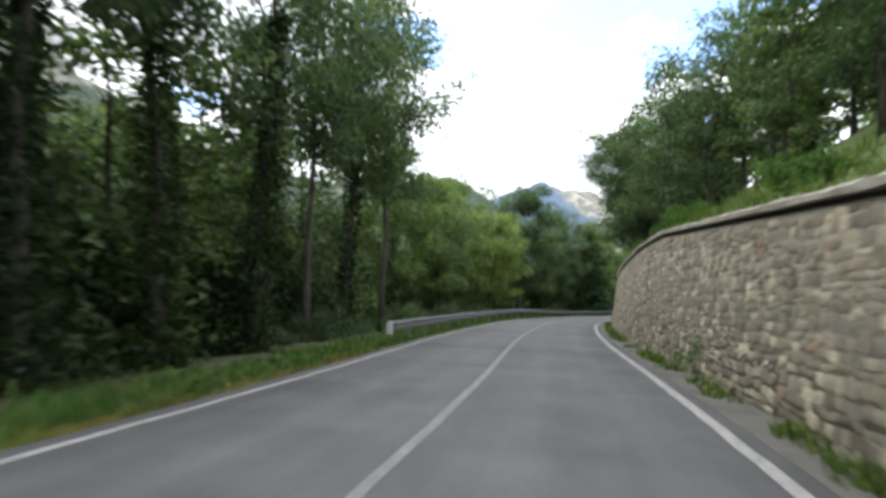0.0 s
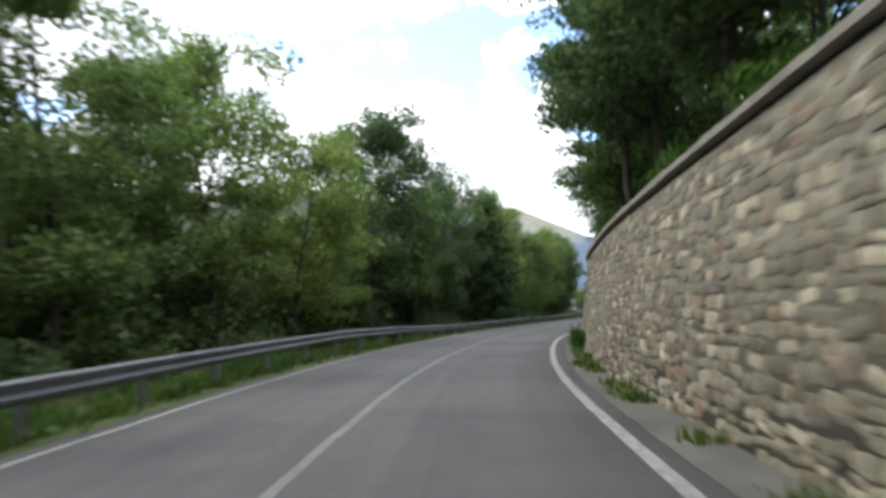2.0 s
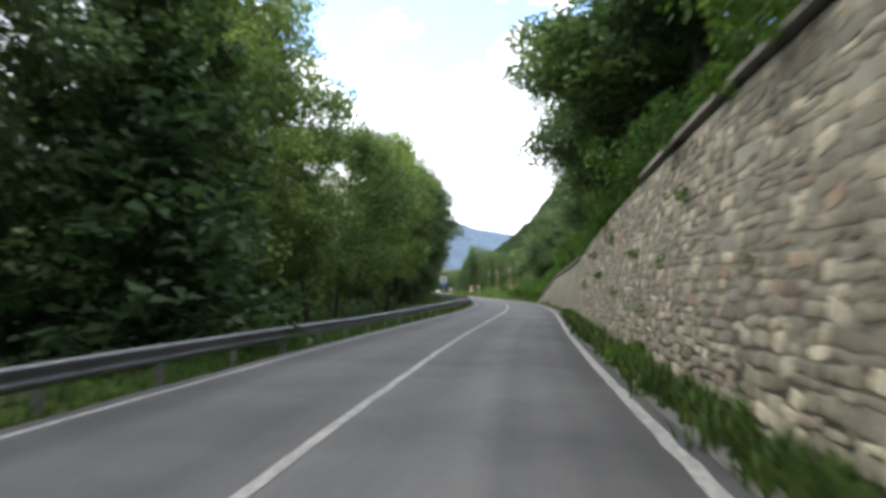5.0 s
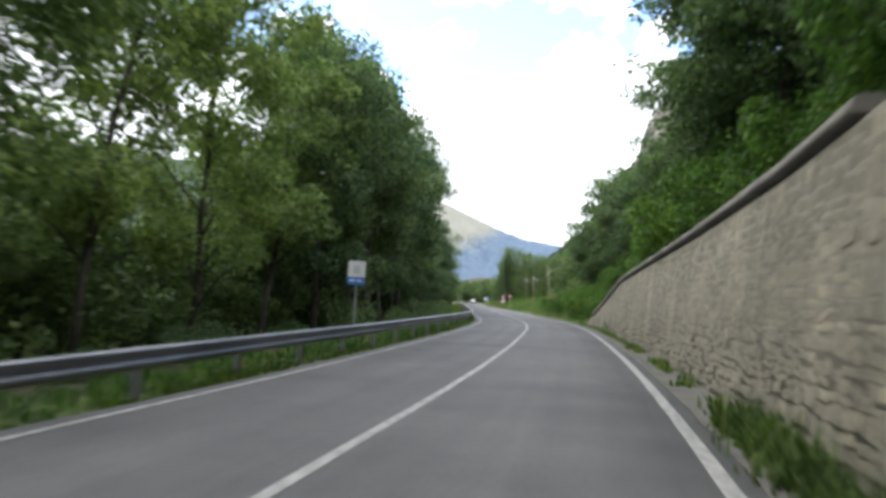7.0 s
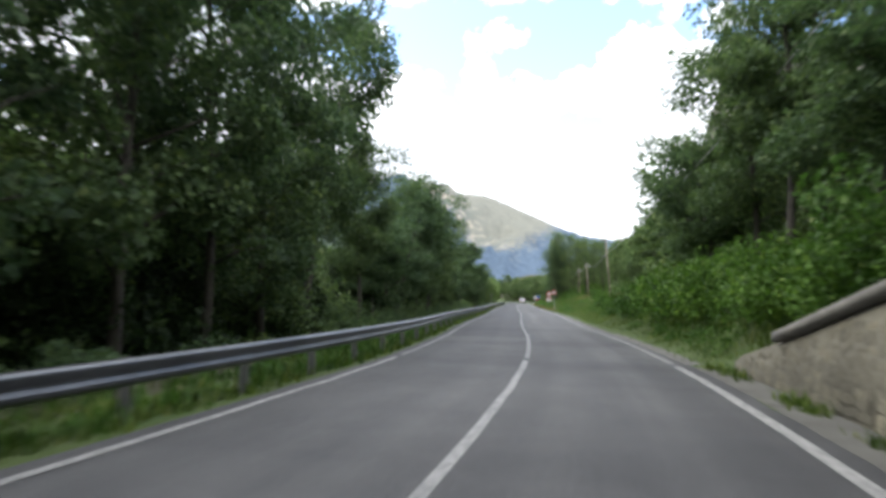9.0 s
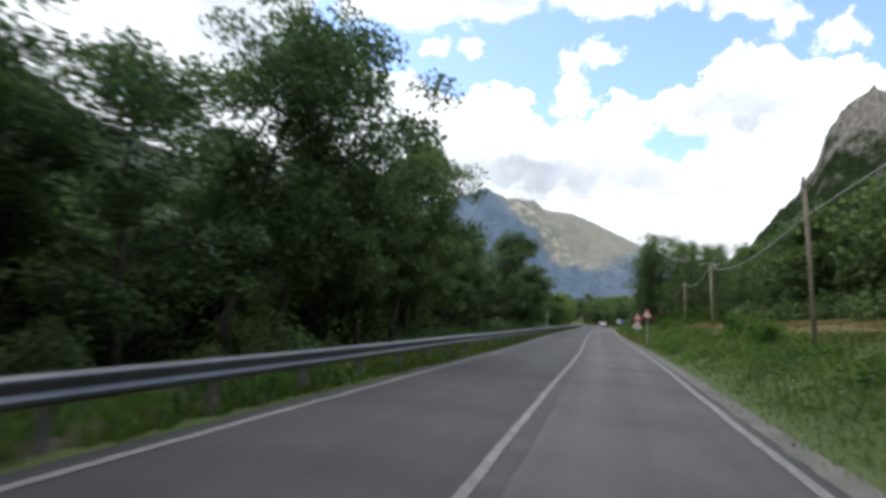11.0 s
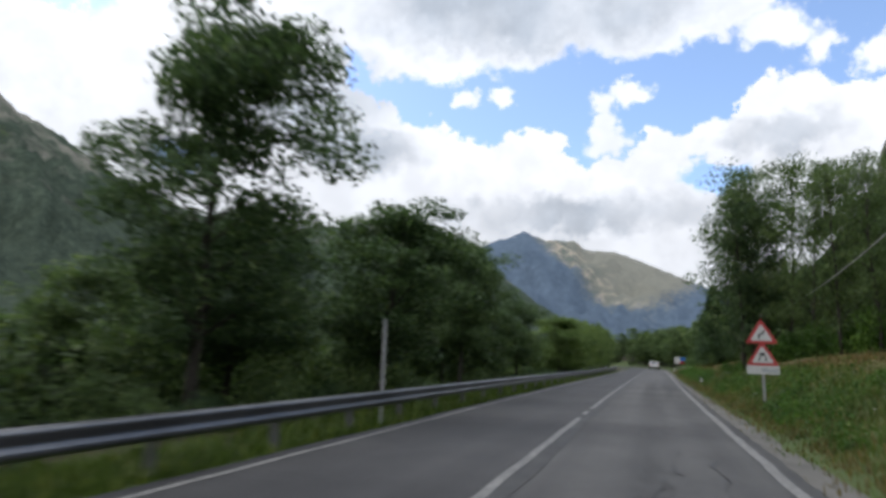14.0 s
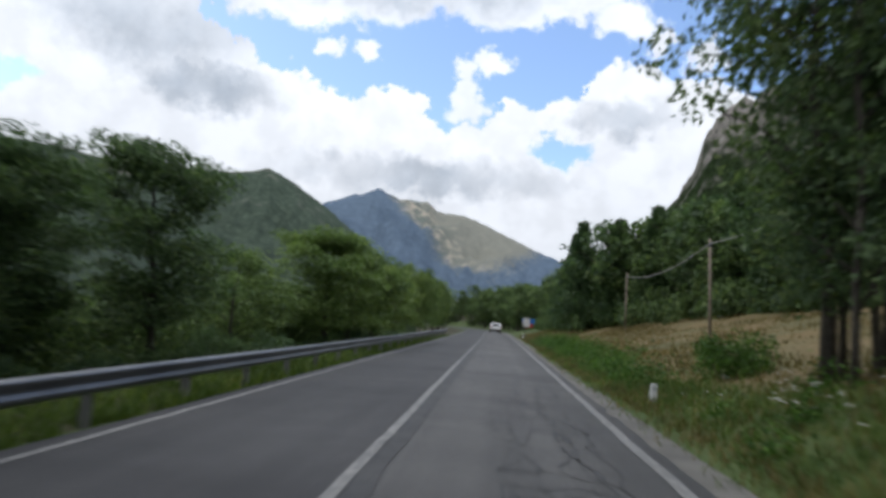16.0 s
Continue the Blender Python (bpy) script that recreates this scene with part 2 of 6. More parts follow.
def leaf_material(name, dark, mid, light, yellow):
    def build(nt, bsdf):
        geo = nt.nodes.new("ShaderNodeNewGeometry")
        info = nt.nodes.new("ShaderNodeObjectInfo")
        clump = tex(nt, "ShaderNodeTexNoise", 0.55, detail=3.0)
        c = ramp(nt, geo.outputs["Random Per Island"], [(0.0, dark), (0.5, mid), (0.9, light), (1.0, yellow)])
        c = mixed(nt, 0.75, c, ramp(nt, clump.outputs["Fac"], [(0.3, (0.55, 0.6, 0.6)), (0.7, (1.45, 1.35, 1.15))]), "MULTIPLY")
        c = mixed(nt, 0.8, c, ramp(nt, info.outputs["Random"], [(0.0, (0.74, 0.80, 0.82)), (0.5, (1.0, 1.0, 0.96)), (1.0, (1.34, 1.26, 1.0))]), "MULTIPLY")
        nt.links.new(c, bsdf.inputs["Base Color"])
        bsdf.inputs["Roughness"].default_value = 0.55
        bsdf.inputs["Specular IOR Level"].default_value = 0.14
        tr = nt.nodes.new("ShaderNodeBsdfTranslucent")
        nt.links.new(mixed(nt, 1.0, c, (1.22, 1.4, 0.85), "MULTIPLY"), tr.inputs["Color"])
        mx = nt.nodes.new("ShaderNodeMixShader")
        mx.inputs[0].default_value = 0.35
        nt.links.new(bsdf.outputs[0], mx.inputs[1])
        nt.links.new(tr.outputs[0], mx.inputs[2])
        nt.links.new(mx.outputs[0], nt.nodes["Material Output"].inputs["Surface"])
    return material(name, build)


def plain(name, color, rough=0.5, metal=0.0):
    return grain(name, [tuple(c * 0.85 for c in color), color], 3.0, 40.0, rough, 0.0, None, metal, 0.4)


def mountain_material(name, forest, rock, low, high, scale=0.006, relief=40.0, patchy=0.6, lit_bounds=(), streaky=0.0, alp=None):
    def build(nt, bsdf):
        tc = nt.nodes.new("ShaderNodeTexCoord")
        sep = nt.nodes.new("ShaderNodeSeparateXYZ")
        nt.links.new(tc.outputs["Object"], sep.inputs[0])
        big = tex(nt, "ShaderNodeTexNoise", scale, detail=10.0, rough=0.65)
        mid = tex(nt, "ShaderNodeTexNoise", scale * 6, detail=8.0, rough=0.65)
        h = nt.nodes.new("ShaderNodeMapRange")
        nt.links.new(sep.outputs[2], h.inputs["Value"])
        h.inputs["From Min"].default_value, h.inputs["From Max"].default_value = low, high
        a = nt.nodes.new("ShaderNodeMath")
        a.operation = "MULTIPLY_ADD"
        nt.links.new(big.outputs["Fac"], a.inputs[0])
        a.inputs[1].default_value = 1.6
        nt.links.new(h.outputs[0], a.inputs[2])
        k = nt.nodes.new("ShaderNodeMapRange")
        k.interpolation_type = "SMOOTHSTEP"
        nt.links.new(a.outputs[0], k.inputs["Value"])
        k.inputs["From Min"].default_value, k.inputs["From Max"].default_value = 1.15, 1.5
        bare = k.outputs[0]
        # slanting edges of a cloud shadow, painted in as rock against forest
        for gx, gz, lo, hi in lit_bounds:
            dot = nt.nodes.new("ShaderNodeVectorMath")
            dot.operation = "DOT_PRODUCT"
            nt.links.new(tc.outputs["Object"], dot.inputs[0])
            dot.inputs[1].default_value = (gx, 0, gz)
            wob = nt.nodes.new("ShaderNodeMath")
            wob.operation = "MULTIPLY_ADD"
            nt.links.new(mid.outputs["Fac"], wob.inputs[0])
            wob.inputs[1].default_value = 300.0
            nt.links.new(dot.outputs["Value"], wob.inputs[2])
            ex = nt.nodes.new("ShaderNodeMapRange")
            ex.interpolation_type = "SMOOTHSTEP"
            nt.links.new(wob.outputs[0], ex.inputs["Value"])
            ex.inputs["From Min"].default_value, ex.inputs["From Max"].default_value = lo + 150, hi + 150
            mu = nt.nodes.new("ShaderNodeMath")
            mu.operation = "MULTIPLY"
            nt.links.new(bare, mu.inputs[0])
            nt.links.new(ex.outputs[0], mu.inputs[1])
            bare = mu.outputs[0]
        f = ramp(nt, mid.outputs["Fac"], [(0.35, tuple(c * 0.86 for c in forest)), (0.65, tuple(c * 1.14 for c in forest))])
        r = ramp(nt, mid.outputs["Fac"], [(0.35, tuple(c * 0.82 for c in rock)), (0.65, tuple(c * 1.14 for c in rock))])
        if streaky:
            cracks = tex(nt, "ShaderNodeTexNoise", scale * 8, detail=9.0, rough=0.7, stretch=(1, 1, 0.28))
            r = mixed(nt, streaky, r, ramp(nt, cracks.outputs["Fac"], [(0.36, (0.30, 0.31, 0.33)), (0.47, (0.85, 0.85, 0.85)), (0.66, (1.3, 1.28, 1.24))]), "MULTIPLY")
        if alp:
            meadow = tex(nt, "ShaderNodeTexNoise", scale * 3, detail=9.0, rough=0.7)
            k = ramp(nt, meadow.outputs["Fac"], [(0.40, (0.0, 0.0, 0.0)), (0.52, (1.0, 1.0, 1.0))])
            ex = nt.nodes.new("ShaderNodeMapRange")
            nt.links.new(sep.outputs[0], ex.inputs["Value"])
            ex.inputs["From Min"].default_value, ex.inputs["From Max"].default_value = 680.0, 900.0
            r = mixed(nt, ex.outputs[0], mixed(nt, k, r, alp), mixed(nt, 0.75, r, alp))
        woods = tex(nt, "ShaderNodeTexNoise", scale * 9, detail=7.0, rough=0.72)
        f = mixed(nt, patchy, f, ramp(nt, woods.outputs["Fac"], [(0.38, (0.50, 0.53, 0.58)), (0.62, (1.45, 1.42, 1.30))]), "MULTIPLY")
        nt.links.new(mixed(nt, bare, f, r), bsdf.inputs["Base Color"])
        bsdf.inputs["Roughness"].default_value = 1.0
        bsdf.inputs["Specular IOR Level"].default_value = 0.0
        fine = tex(nt, "ShaderNodeTexNoise", scale * 28, detail=6.0, rough=0.7)
        both = nt.nodes.new("ShaderNodeMath")
        both.operation = "MULTIPLY_ADD"
        nt.links.new(fine.outputs["Fac"], both.inputs[0])
        both.inputs[1].default_value = 0.45
        nt.links.new(mid.outputs["Fac"], both.inputs[2])
        bump(nt, bsdf, both.outputs[0], 1.0, relief)
    return material(name, build)


ASPHALT = material("asphalt", asphalt_build)
PAINT = material("road_paint", paint_build)
FAINT_PAINT = material("faint_road_paint", lambda nt, bsdf: paint_build(nt, bsdf, 0.20))
WORN_PAINT = material("worn_road_paint", lambda nt, bsdf: paint_build(nt, bsdf, 0.12))
STONE = material("stone", stone_build)
SEAM = grain("tar_seam", [(0.03, 0.03, 0.032), (0.06, 0.06, 0.06)], 2.0, 30.0, 0.7)
GRAVEL = grain("gravel_edge", [(0.085, 0.082, 0.076), (0.15, 0.143, 0.13)], 1.2, 45.0, 0.95, 0.01)
EARTH = grain("roadside_grit", [(0.066, 0.063, 0.055), (0.118, 0.113, 0.099)], 1.2, 30.0, 0.95, 0.015)
OLD_CONCRETE = grain("stained_concrete", [(0.12, 0.114, 0.098), (0.23, 0.218, 0.188)], 1.3, 12.0, 0.92, 0.02)
MORTAR = grain("mortar", [(0.135, 0.127, 0.099), (0.20, 0.189, 0.148)], 1.5, 25.0, 0.95, 0.02)
CONCRETE = grain("concrete", [(0.165, 0.155, 0.126), (0.34, 0.32, 0.262)], 1.6, 14.0, 0.9, 0.01)
LITTER = grain("leaf_litter", [(0.030, 0.028, 0.016), (0.055, 0.048, 0.028), (0.035, 0.050, 0.018)], 0.4, 9.0, 0.95, 0.04)
SOIL = grain("verge_soil", [(0.038, 0.060, 0.016), (0.062, 0.084, 0.026), (0.047, 0.080, 0.019)], 0.5, 12.0, 0.95, 0.03)
DRY_SOIL = grain("dry_meadow", [(0.068, 0.072, 0.027), (0.115, 0.095, 0.041), (0.155, 0.108, 0.050)], 0.35, 9.0, 0.95, 0.03)
STEEL = grain("galvanised_steel", [(0.11, 0.115, 0.125), (0.20, 0.205, 0.215)], 0.7, 14.0, 0.42, 0.0, None, 0.92)
PALE_STEEL = grain("weathered_zinc", [(0.30, 0.305, 0.31), (0.44, 0.44, 0.44)], 0.7, 14.0, 0.6, 0.0, None, 0.25)
DULL_ZINC = grain("dull_zinc", [(0.12, 0.122, 0.12), (0.20, 0.20, 0.195)], 0.9, 14.0, 0.7, 0.0, None, 0.2)
WOOD = grain("weathered_wood", [(0.16, 0.13, 0.10), (0.26, 0.22, 0.18)], 2.0, 20.0, 0.85)
BARK = grain("bark", [(0.032, 0.029, 0.025), (0.085, 0.076, 0.064)], 3.0, 18.0, 0.95, 0.03)
WHITE = plain("white_enamel", (0.60, 0.60, 0.59), 0.4)
RED = plain("red_enamel", (0.46, 0.055, 0.055), 0.45)
BLACK = plain("black_enamel", (0.02, 0.02, 0.022), 0.4)
BLUE = plain("blue_enamel", (0.03, 0.16, 0.50), 0.4)
GREYP = plain("grey_back", (0.22, 0.23, 0.24), 0.5, 0.3)
LIGHTGREY = plain("light_grey_print", (0.42, 0.44, 0.45), 0.5)
CARPAINT = plain("white_car_paint", (0.72, 0.72, 0.72), 0.25)
GLASSY = plain("dark_car_glass", (0.02, 0.025, 0.03), 0.08)
RUBBER = plain("rubber", (0.02, 0.02, 0.02), 0.8)
TAIL = plain("tail_lamp", (0.35, 0.02, 0.02), 0.25)
CABLE = plain("cable", (0.30, 0.30, 0.29), 0.6)
LEAF = leaf_material("leaves", (0.042, 0.069, 0.042), (0.072, 0.113, 0.062), (0.110, 0.163, 0.082), (0.155, 0.20, 0.092))
NEEDLE = leaf_material("needles", (0.032, 0.058, 0.032), (0.052, 0.090, 0.046), (0.080, 0.130, 0.060), (0.11, 0.15, 0.07))
MID_LEAF = leaf_material("mid_leaves", (0.052, 0.083, 0.044), (0.088, 0.133, 0.064), (0.130, 0.183, 0.084), (0.175, 0.215, 0.096))
# leaves brightened in colour, for crowns made paler by sun and haze
SUNLIT_LEAF = leaf_material("sunlit_leaves", (0.082, 0.122, 0.050), (0.132, 0.190, 0.073), (0.180, 0.245, 0.094), (0.22, 0.27, 0.11))
SHRUB = leaf_material("shrub_leaves", (0.030, 0.060, 0.016), (0.055, 0.114, 0.026), (0.090, 0.168, 0.038), (0.13, 0.20, 0.05))
# grass darkened in colour for the tree shade under the barrier
SHADE_TONED_GRASS = leaf_material("shade_toned_blades", (0.034, 0.058, 0.018), (0.058, 0.094, 0.026), (0.090, 0.128, 0.036), (0.13, 0.14, 0.05))
GRASS = leaf_material("grass_blades", (0.045, 0.076, 0.020), (0.078, 0.122, 0.032), (0.118, 0.158, 0.044), (0.17, 0.168, 0.064))
# ivy on the trunks, and near-black leaves standing in for shade
IVY_AND_SHADE = leaf_material("ivy_and_shade_leaves", (0.010, 0.019, 0.009), (0.018, 0.032, 0.014), (0.032, 0.052, 0.022), (0.05, 0.07, 0.03))
WHITE_PETAL = plain("white_petals", (0.62, 0.62, 0.58), 0.7)
PETAL = plain("petals", (0.62, 0.55, 0.20), 0.7)
DRY = leaf_material("dry_grass", (0.080, 0.068, 0.033), (0.125, 0.100, 0.049), (0.170, 0.130, 0.065), (0.11, 0.112, 0.045))

# ---- the road's line ----
S_KNOT = (5.5, 16.5, 27.5, 38.5, 47.3, 56.1, 64.9, 73.7, 82.5, 93.5, 104.5, 115.5, 126.5, 134.2, 141.9, 149.6, 159.5, 170.5, 187, 209, 231, 253, 322, 385, 430)
H_KNOT = (8.6, 6.72, 9.58, 11.56, 17.2, 21.06, 25.18, 27.0, 27.74, 29.5, 29.53, 27.04, 25.54, 22.2, 18.4, 15.82, 17.3, 17.68, 16.2, 16.79, 17.31, 17.4, 16.6, -17.0, -17.0)
DS = 2.0
S_GRID = np.arange(-80.0, 460.0, DS)
H_GRID = np.radians(np.interp(S_GRID, S_KNOT, H_KNOT))
STEP = np.stack([np.sin(H_GRID), np.cos(H_GRID)], -1) * DS
XY = np.concatenate([[[0.0, 0.0]], np.cumsum(STEP[:-1], 0)])
XY += np.array([-0.270, 3.716]) - XY[int((4.0 + 80.0) / DS)]


def at(s, n):
    """World x, y of a place s along the road and n to the right of its centre line; arrays or numbers."""
    s, n = np.asarray(s, float), np.asarray(n, float)
    x, y, h = (np.interp(s, S_GRID, c) for c in (XY[:, 0], XY[:, 1], H_GRID))
    return np.stack([x + n * np.cos(h), y - n * np.sin(h)], -1)


def heading(s):
    return float(np.degrees(np.interp(s, S_GRID, H_GRID)))


LEFT = -2.75
RIGHT_S = (-30, 14, 24, 40, 50, 57, 63, 78, 88, 105, 140, 180, 215, 340)
RIGHT_N = (3.02, 3.0, 3.02, 2.98, 2.93, 2.86, 2.96, 3.04, 3.08, 3.03, 2.97, 2.98, 2.96, 2.95)
WALL_S = (-30, 5, 8, 13, 20, 25, 35, 42, 49, 57, 62, 68, 75, 80, 87, 92, 100, 108, 113, 120, 126, 128.5, 132, 136.8, 139)
WALL_Z = (2.2, 2.4, 2.5, 2.9, 3.4, 3.45, 3.25, 3.1, 3.05, 3.25, 3.36, 3.48, 3.66, 3.74, 3.7, 3.65, 3.4, 3.0, 2.9, 2.75, 2.55, 2.4, 1.8, 0.75, 0.3)
WALL_END = 139.0
RAIL_S = (15, 25, 40, 50, 56, 62, 68, 80, 92, 110, 130, 160, 200, 225, 245, 300)
RAIL_Z = (0.60, 0.63, 0.70, 0.76, 0.68, 0.56, 0.49, 0.53, 0.47, 0.61, 0.64, 0.62, 0.60, 0.56, 0.55, 0.6)
RAIL_N = -3.4
EDGE_S = (150, 165, 185, 205, 220, 228, 234, 236, 245, 255, 268, 280, 300, 340)  # where the wood behind the meadow begins
EDGE_N = (14, 19, 18, 16, 13.5, 11, 10.5, 17, 18, 15, 12.8, 10, 8.5, 8)


def wall_top(s):
    return np.interp(s, WALL_S, WALL_Z)


def ground_z(s, n):
    """Height of the ground at s, n; arrays."""
    s, n = np.broadcast_arrays(np.asarray(s, float), np.asarray(n, float))
    dip = np.interp(s, RAIL_S, RAIL_Z) - 0.72
    left = np.interp(-n, (3.0, 3.5, 4.5, 7, 12, 30, 60), (0, 0.0, -0.05, -0.25, -0.9, -4.0, -7.0)) + dip * np.interp(-n, (3.0, 3.5), (0, 1))
    bank = np.interp(n, (3.75, 4.45, 6, 8, 10, 14, 20, 30, 60), (0.0, 0.28, 1.0, 1.6, 1.85, 2.4, 3.3, 5.5, 14.0))
    rise = np.interp(n, (3.75, 4.45, 6, 8, 10, 14, 20, 30, 60), (0.0, 0.16, 0.50, 0.98, 1.52, 2.65, 3.9, 5.9, 14.0))
    bank = bank + (rise - bank) * np.clip((s - 229.0) / 9.0, 0, 1)
    top = wall_top(s)
    hill = np.where(n < 4.3, 0.0, top + np.interp(n, (4.6, 6, 10, 20, 60), (0.02, 0.7, 3.2, 10.0, 34.0)))
    k = np.clip((s - 138.0) / 24.0, 0, 1)
    k = k * k * (3 - 2 * k)
    past = (1 - k) * (bank + np.interp(n, (4.5, 8, 20, 60), (0, 1.2, 7, 24))) + k * bank
    right = np.where(s <= WALL_END, hill, past)
    return np.where(n < 0, left, np.where(n < 3.3, 0.0, right)) - np.where((n > -3.05) & (n < 3.3), 0.06, 0.0)


# ---- mesh helpers ----
def mesh_from(name, verts, faces, mat=None, smooth=False):
    me = bpy.data.meshes.new(name)
    me.from_pydata([tuple(map(float, v)) for v in verts], [], [tuple(map(int, f)) for f in faces])
    if mat:
        me.materials.append(mat)
    if smooth:
        me.shade_smooth()
    me.update()
    return me


def quick_mesh(name, verts, faces, mat, smooth=False):
    """A mesh from arrays, quickly; faces: one array of equal faces, or a list of such arrays."""
    me = bpy.data.meshes.new(name)
    me.vertices.add(len(verts))
    me.vertices.foreach_set("co", np.asarray(verts, np.float32).ravel())
    lots = [np.asarray(f, np.int32) for f in (faces if isinstance(faces, list) and isinstance(faces[0], np.ndarray) else [faces])]
    sizes = np.concatenate([np.full(len(f), f.shape[1], np.int32) for f in lots])
    me.loops.add(int(sizes.sum()))
    me.loops.foreach_set("vertex_index", np.concatenate([f.ravel() for f in lots]))
    me.polygons.add(len(sizes))
    me.polygons.foreach_set("loop_start", (np.cumsum(sizes) - sizes).astype(np.int32))
    me.materials.append(mat)
    me.update(calc_edges=True)
    if smooth:
        me.shade_smooth()
    return me


def thing(name, label, category, m=None, group="", kind=""):
    ob = new(name)
    ob.empty_display_size = 0.2
    if m:
        ob.matrix_world = m
    return tagged(ob, label, category, group, kind)


def child(name, me, parent, label=""):
    ob = new(name, me)
    ob.parent = parent
    return tagged(ob, label)


def part(name, bm, mat, parent, label=""):
    me = bpy.data.meshes.new(name)
    bm.to_mesh(me)
    bm.free()
    me.materials.append(mat)
    return child(name, me, parent, label)


def box_bm(x0, x1, y0, y1, z0, z1, bevel=0.0, bm=None):
    bm = bm or bmesh.new()
    made = bmesh.ops.create_cube(bm, size=1.0)["verts"]
    for v in made:
        v.co = Vector((x0 + (v.co.x + 0.5) * (x1 - x0), y0 + (v.co.y + 0.5) * (y1 - y0), z0 + (v.co.z + 0.5) * (z1 - z0)))
    if bevel:
        edges = list({e for v in made for e in v.link_edges})
        bmesh.ops.bevel(bm, geom=edges, offset=bevel, segments=2, affect="EDGES")
    return bm


def tube(points, radii, sides=7):
    """Vertices and quads of a tapered tube along points, with closed ends."""
    pts, verts, faces = np.asarray(points, float), [], []
    for i, (p, r) in enumerate(zip(pts, radii)):
        d = pts[min(i + 1, len(pts) - 1)] - pts[max(i - 1, 0)]
        d /= np.linalg.norm(d) + 1e-9
        a = np.cross(d, (0, 1, 0) if abs(d[1]) < 0.9 else (1, 0, 0))
        a /= np.linalg.norm(a)
        b = np.cross(d, a)
        for k in range(sides):
            t = 2 * math.pi * k / sides
            verts.append(p + r * (math.cos(t) * a + math.sin(t) * b))
        if i:
            o = (i - 1) * sides
            faces += [(o + k, o + (k + 1) % sides, o + sides + (k + 1) % sides, o + sides + k) for k in range(sides)]
    faces += [tuple(range(sides - 1, -1, -1)), tuple(range(len(verts) - sides, len(verts)))]
    return verts, faces


def tubes(name, runs, mat, sides=7):
    verts, faces = [], []
    for pts, radii in runs:
        v, f = tube(pts, radii, sides)
        faces += [tuple(i + len(verts) for i in q) for q in f]
        verts += v
    return mesh_from(name, verts, faces, mat, True)


def ribbon(name, s, offs, zs, mat, closed=False):
    """A strip or closed profile swept along the road: offs and zs give the section (numbers or arrays along s)."""
    s = np.asarray(s, float)
    cols = [np.column_stack([at(s, np.zeros(len(s)) + o), np.zeros(len(s)) + z]) for o, z in zip(offs, zs)]
    m, k = len(s), len(cols)
    verts = np.stack(cols, 1).reshape(-1, 3)
    ks = k if closed else k - 1
    i, j = np.meshgrid(np.arange(m - 1), np.arange(ks), indexing="ij")
    i, j = i.ravel(), j.ravel()
    j2 = (j + 1) % k
    quads = np.stack([i * k + j, i * k + j2, (i + 1) * k + j2, (i + 1) * k + j], -1)
    me = quick_mesh(name, verts, quads, mat)
    if closed:
        bm = bmesh.new()
        bm.from_mesh(me)
        bm.verts.ensure_lookup_table()
        bm.faces.new([bm.verts[t] for t in range(k)])
        bm.faces.new([bm.verts[(m - 1) * k + t] for t in range(k)])
        bmesh.ops.recalc_face_normals(bm, faces=bm.faces)
        bm.to_mesh(me)
        bm.free()
    return me


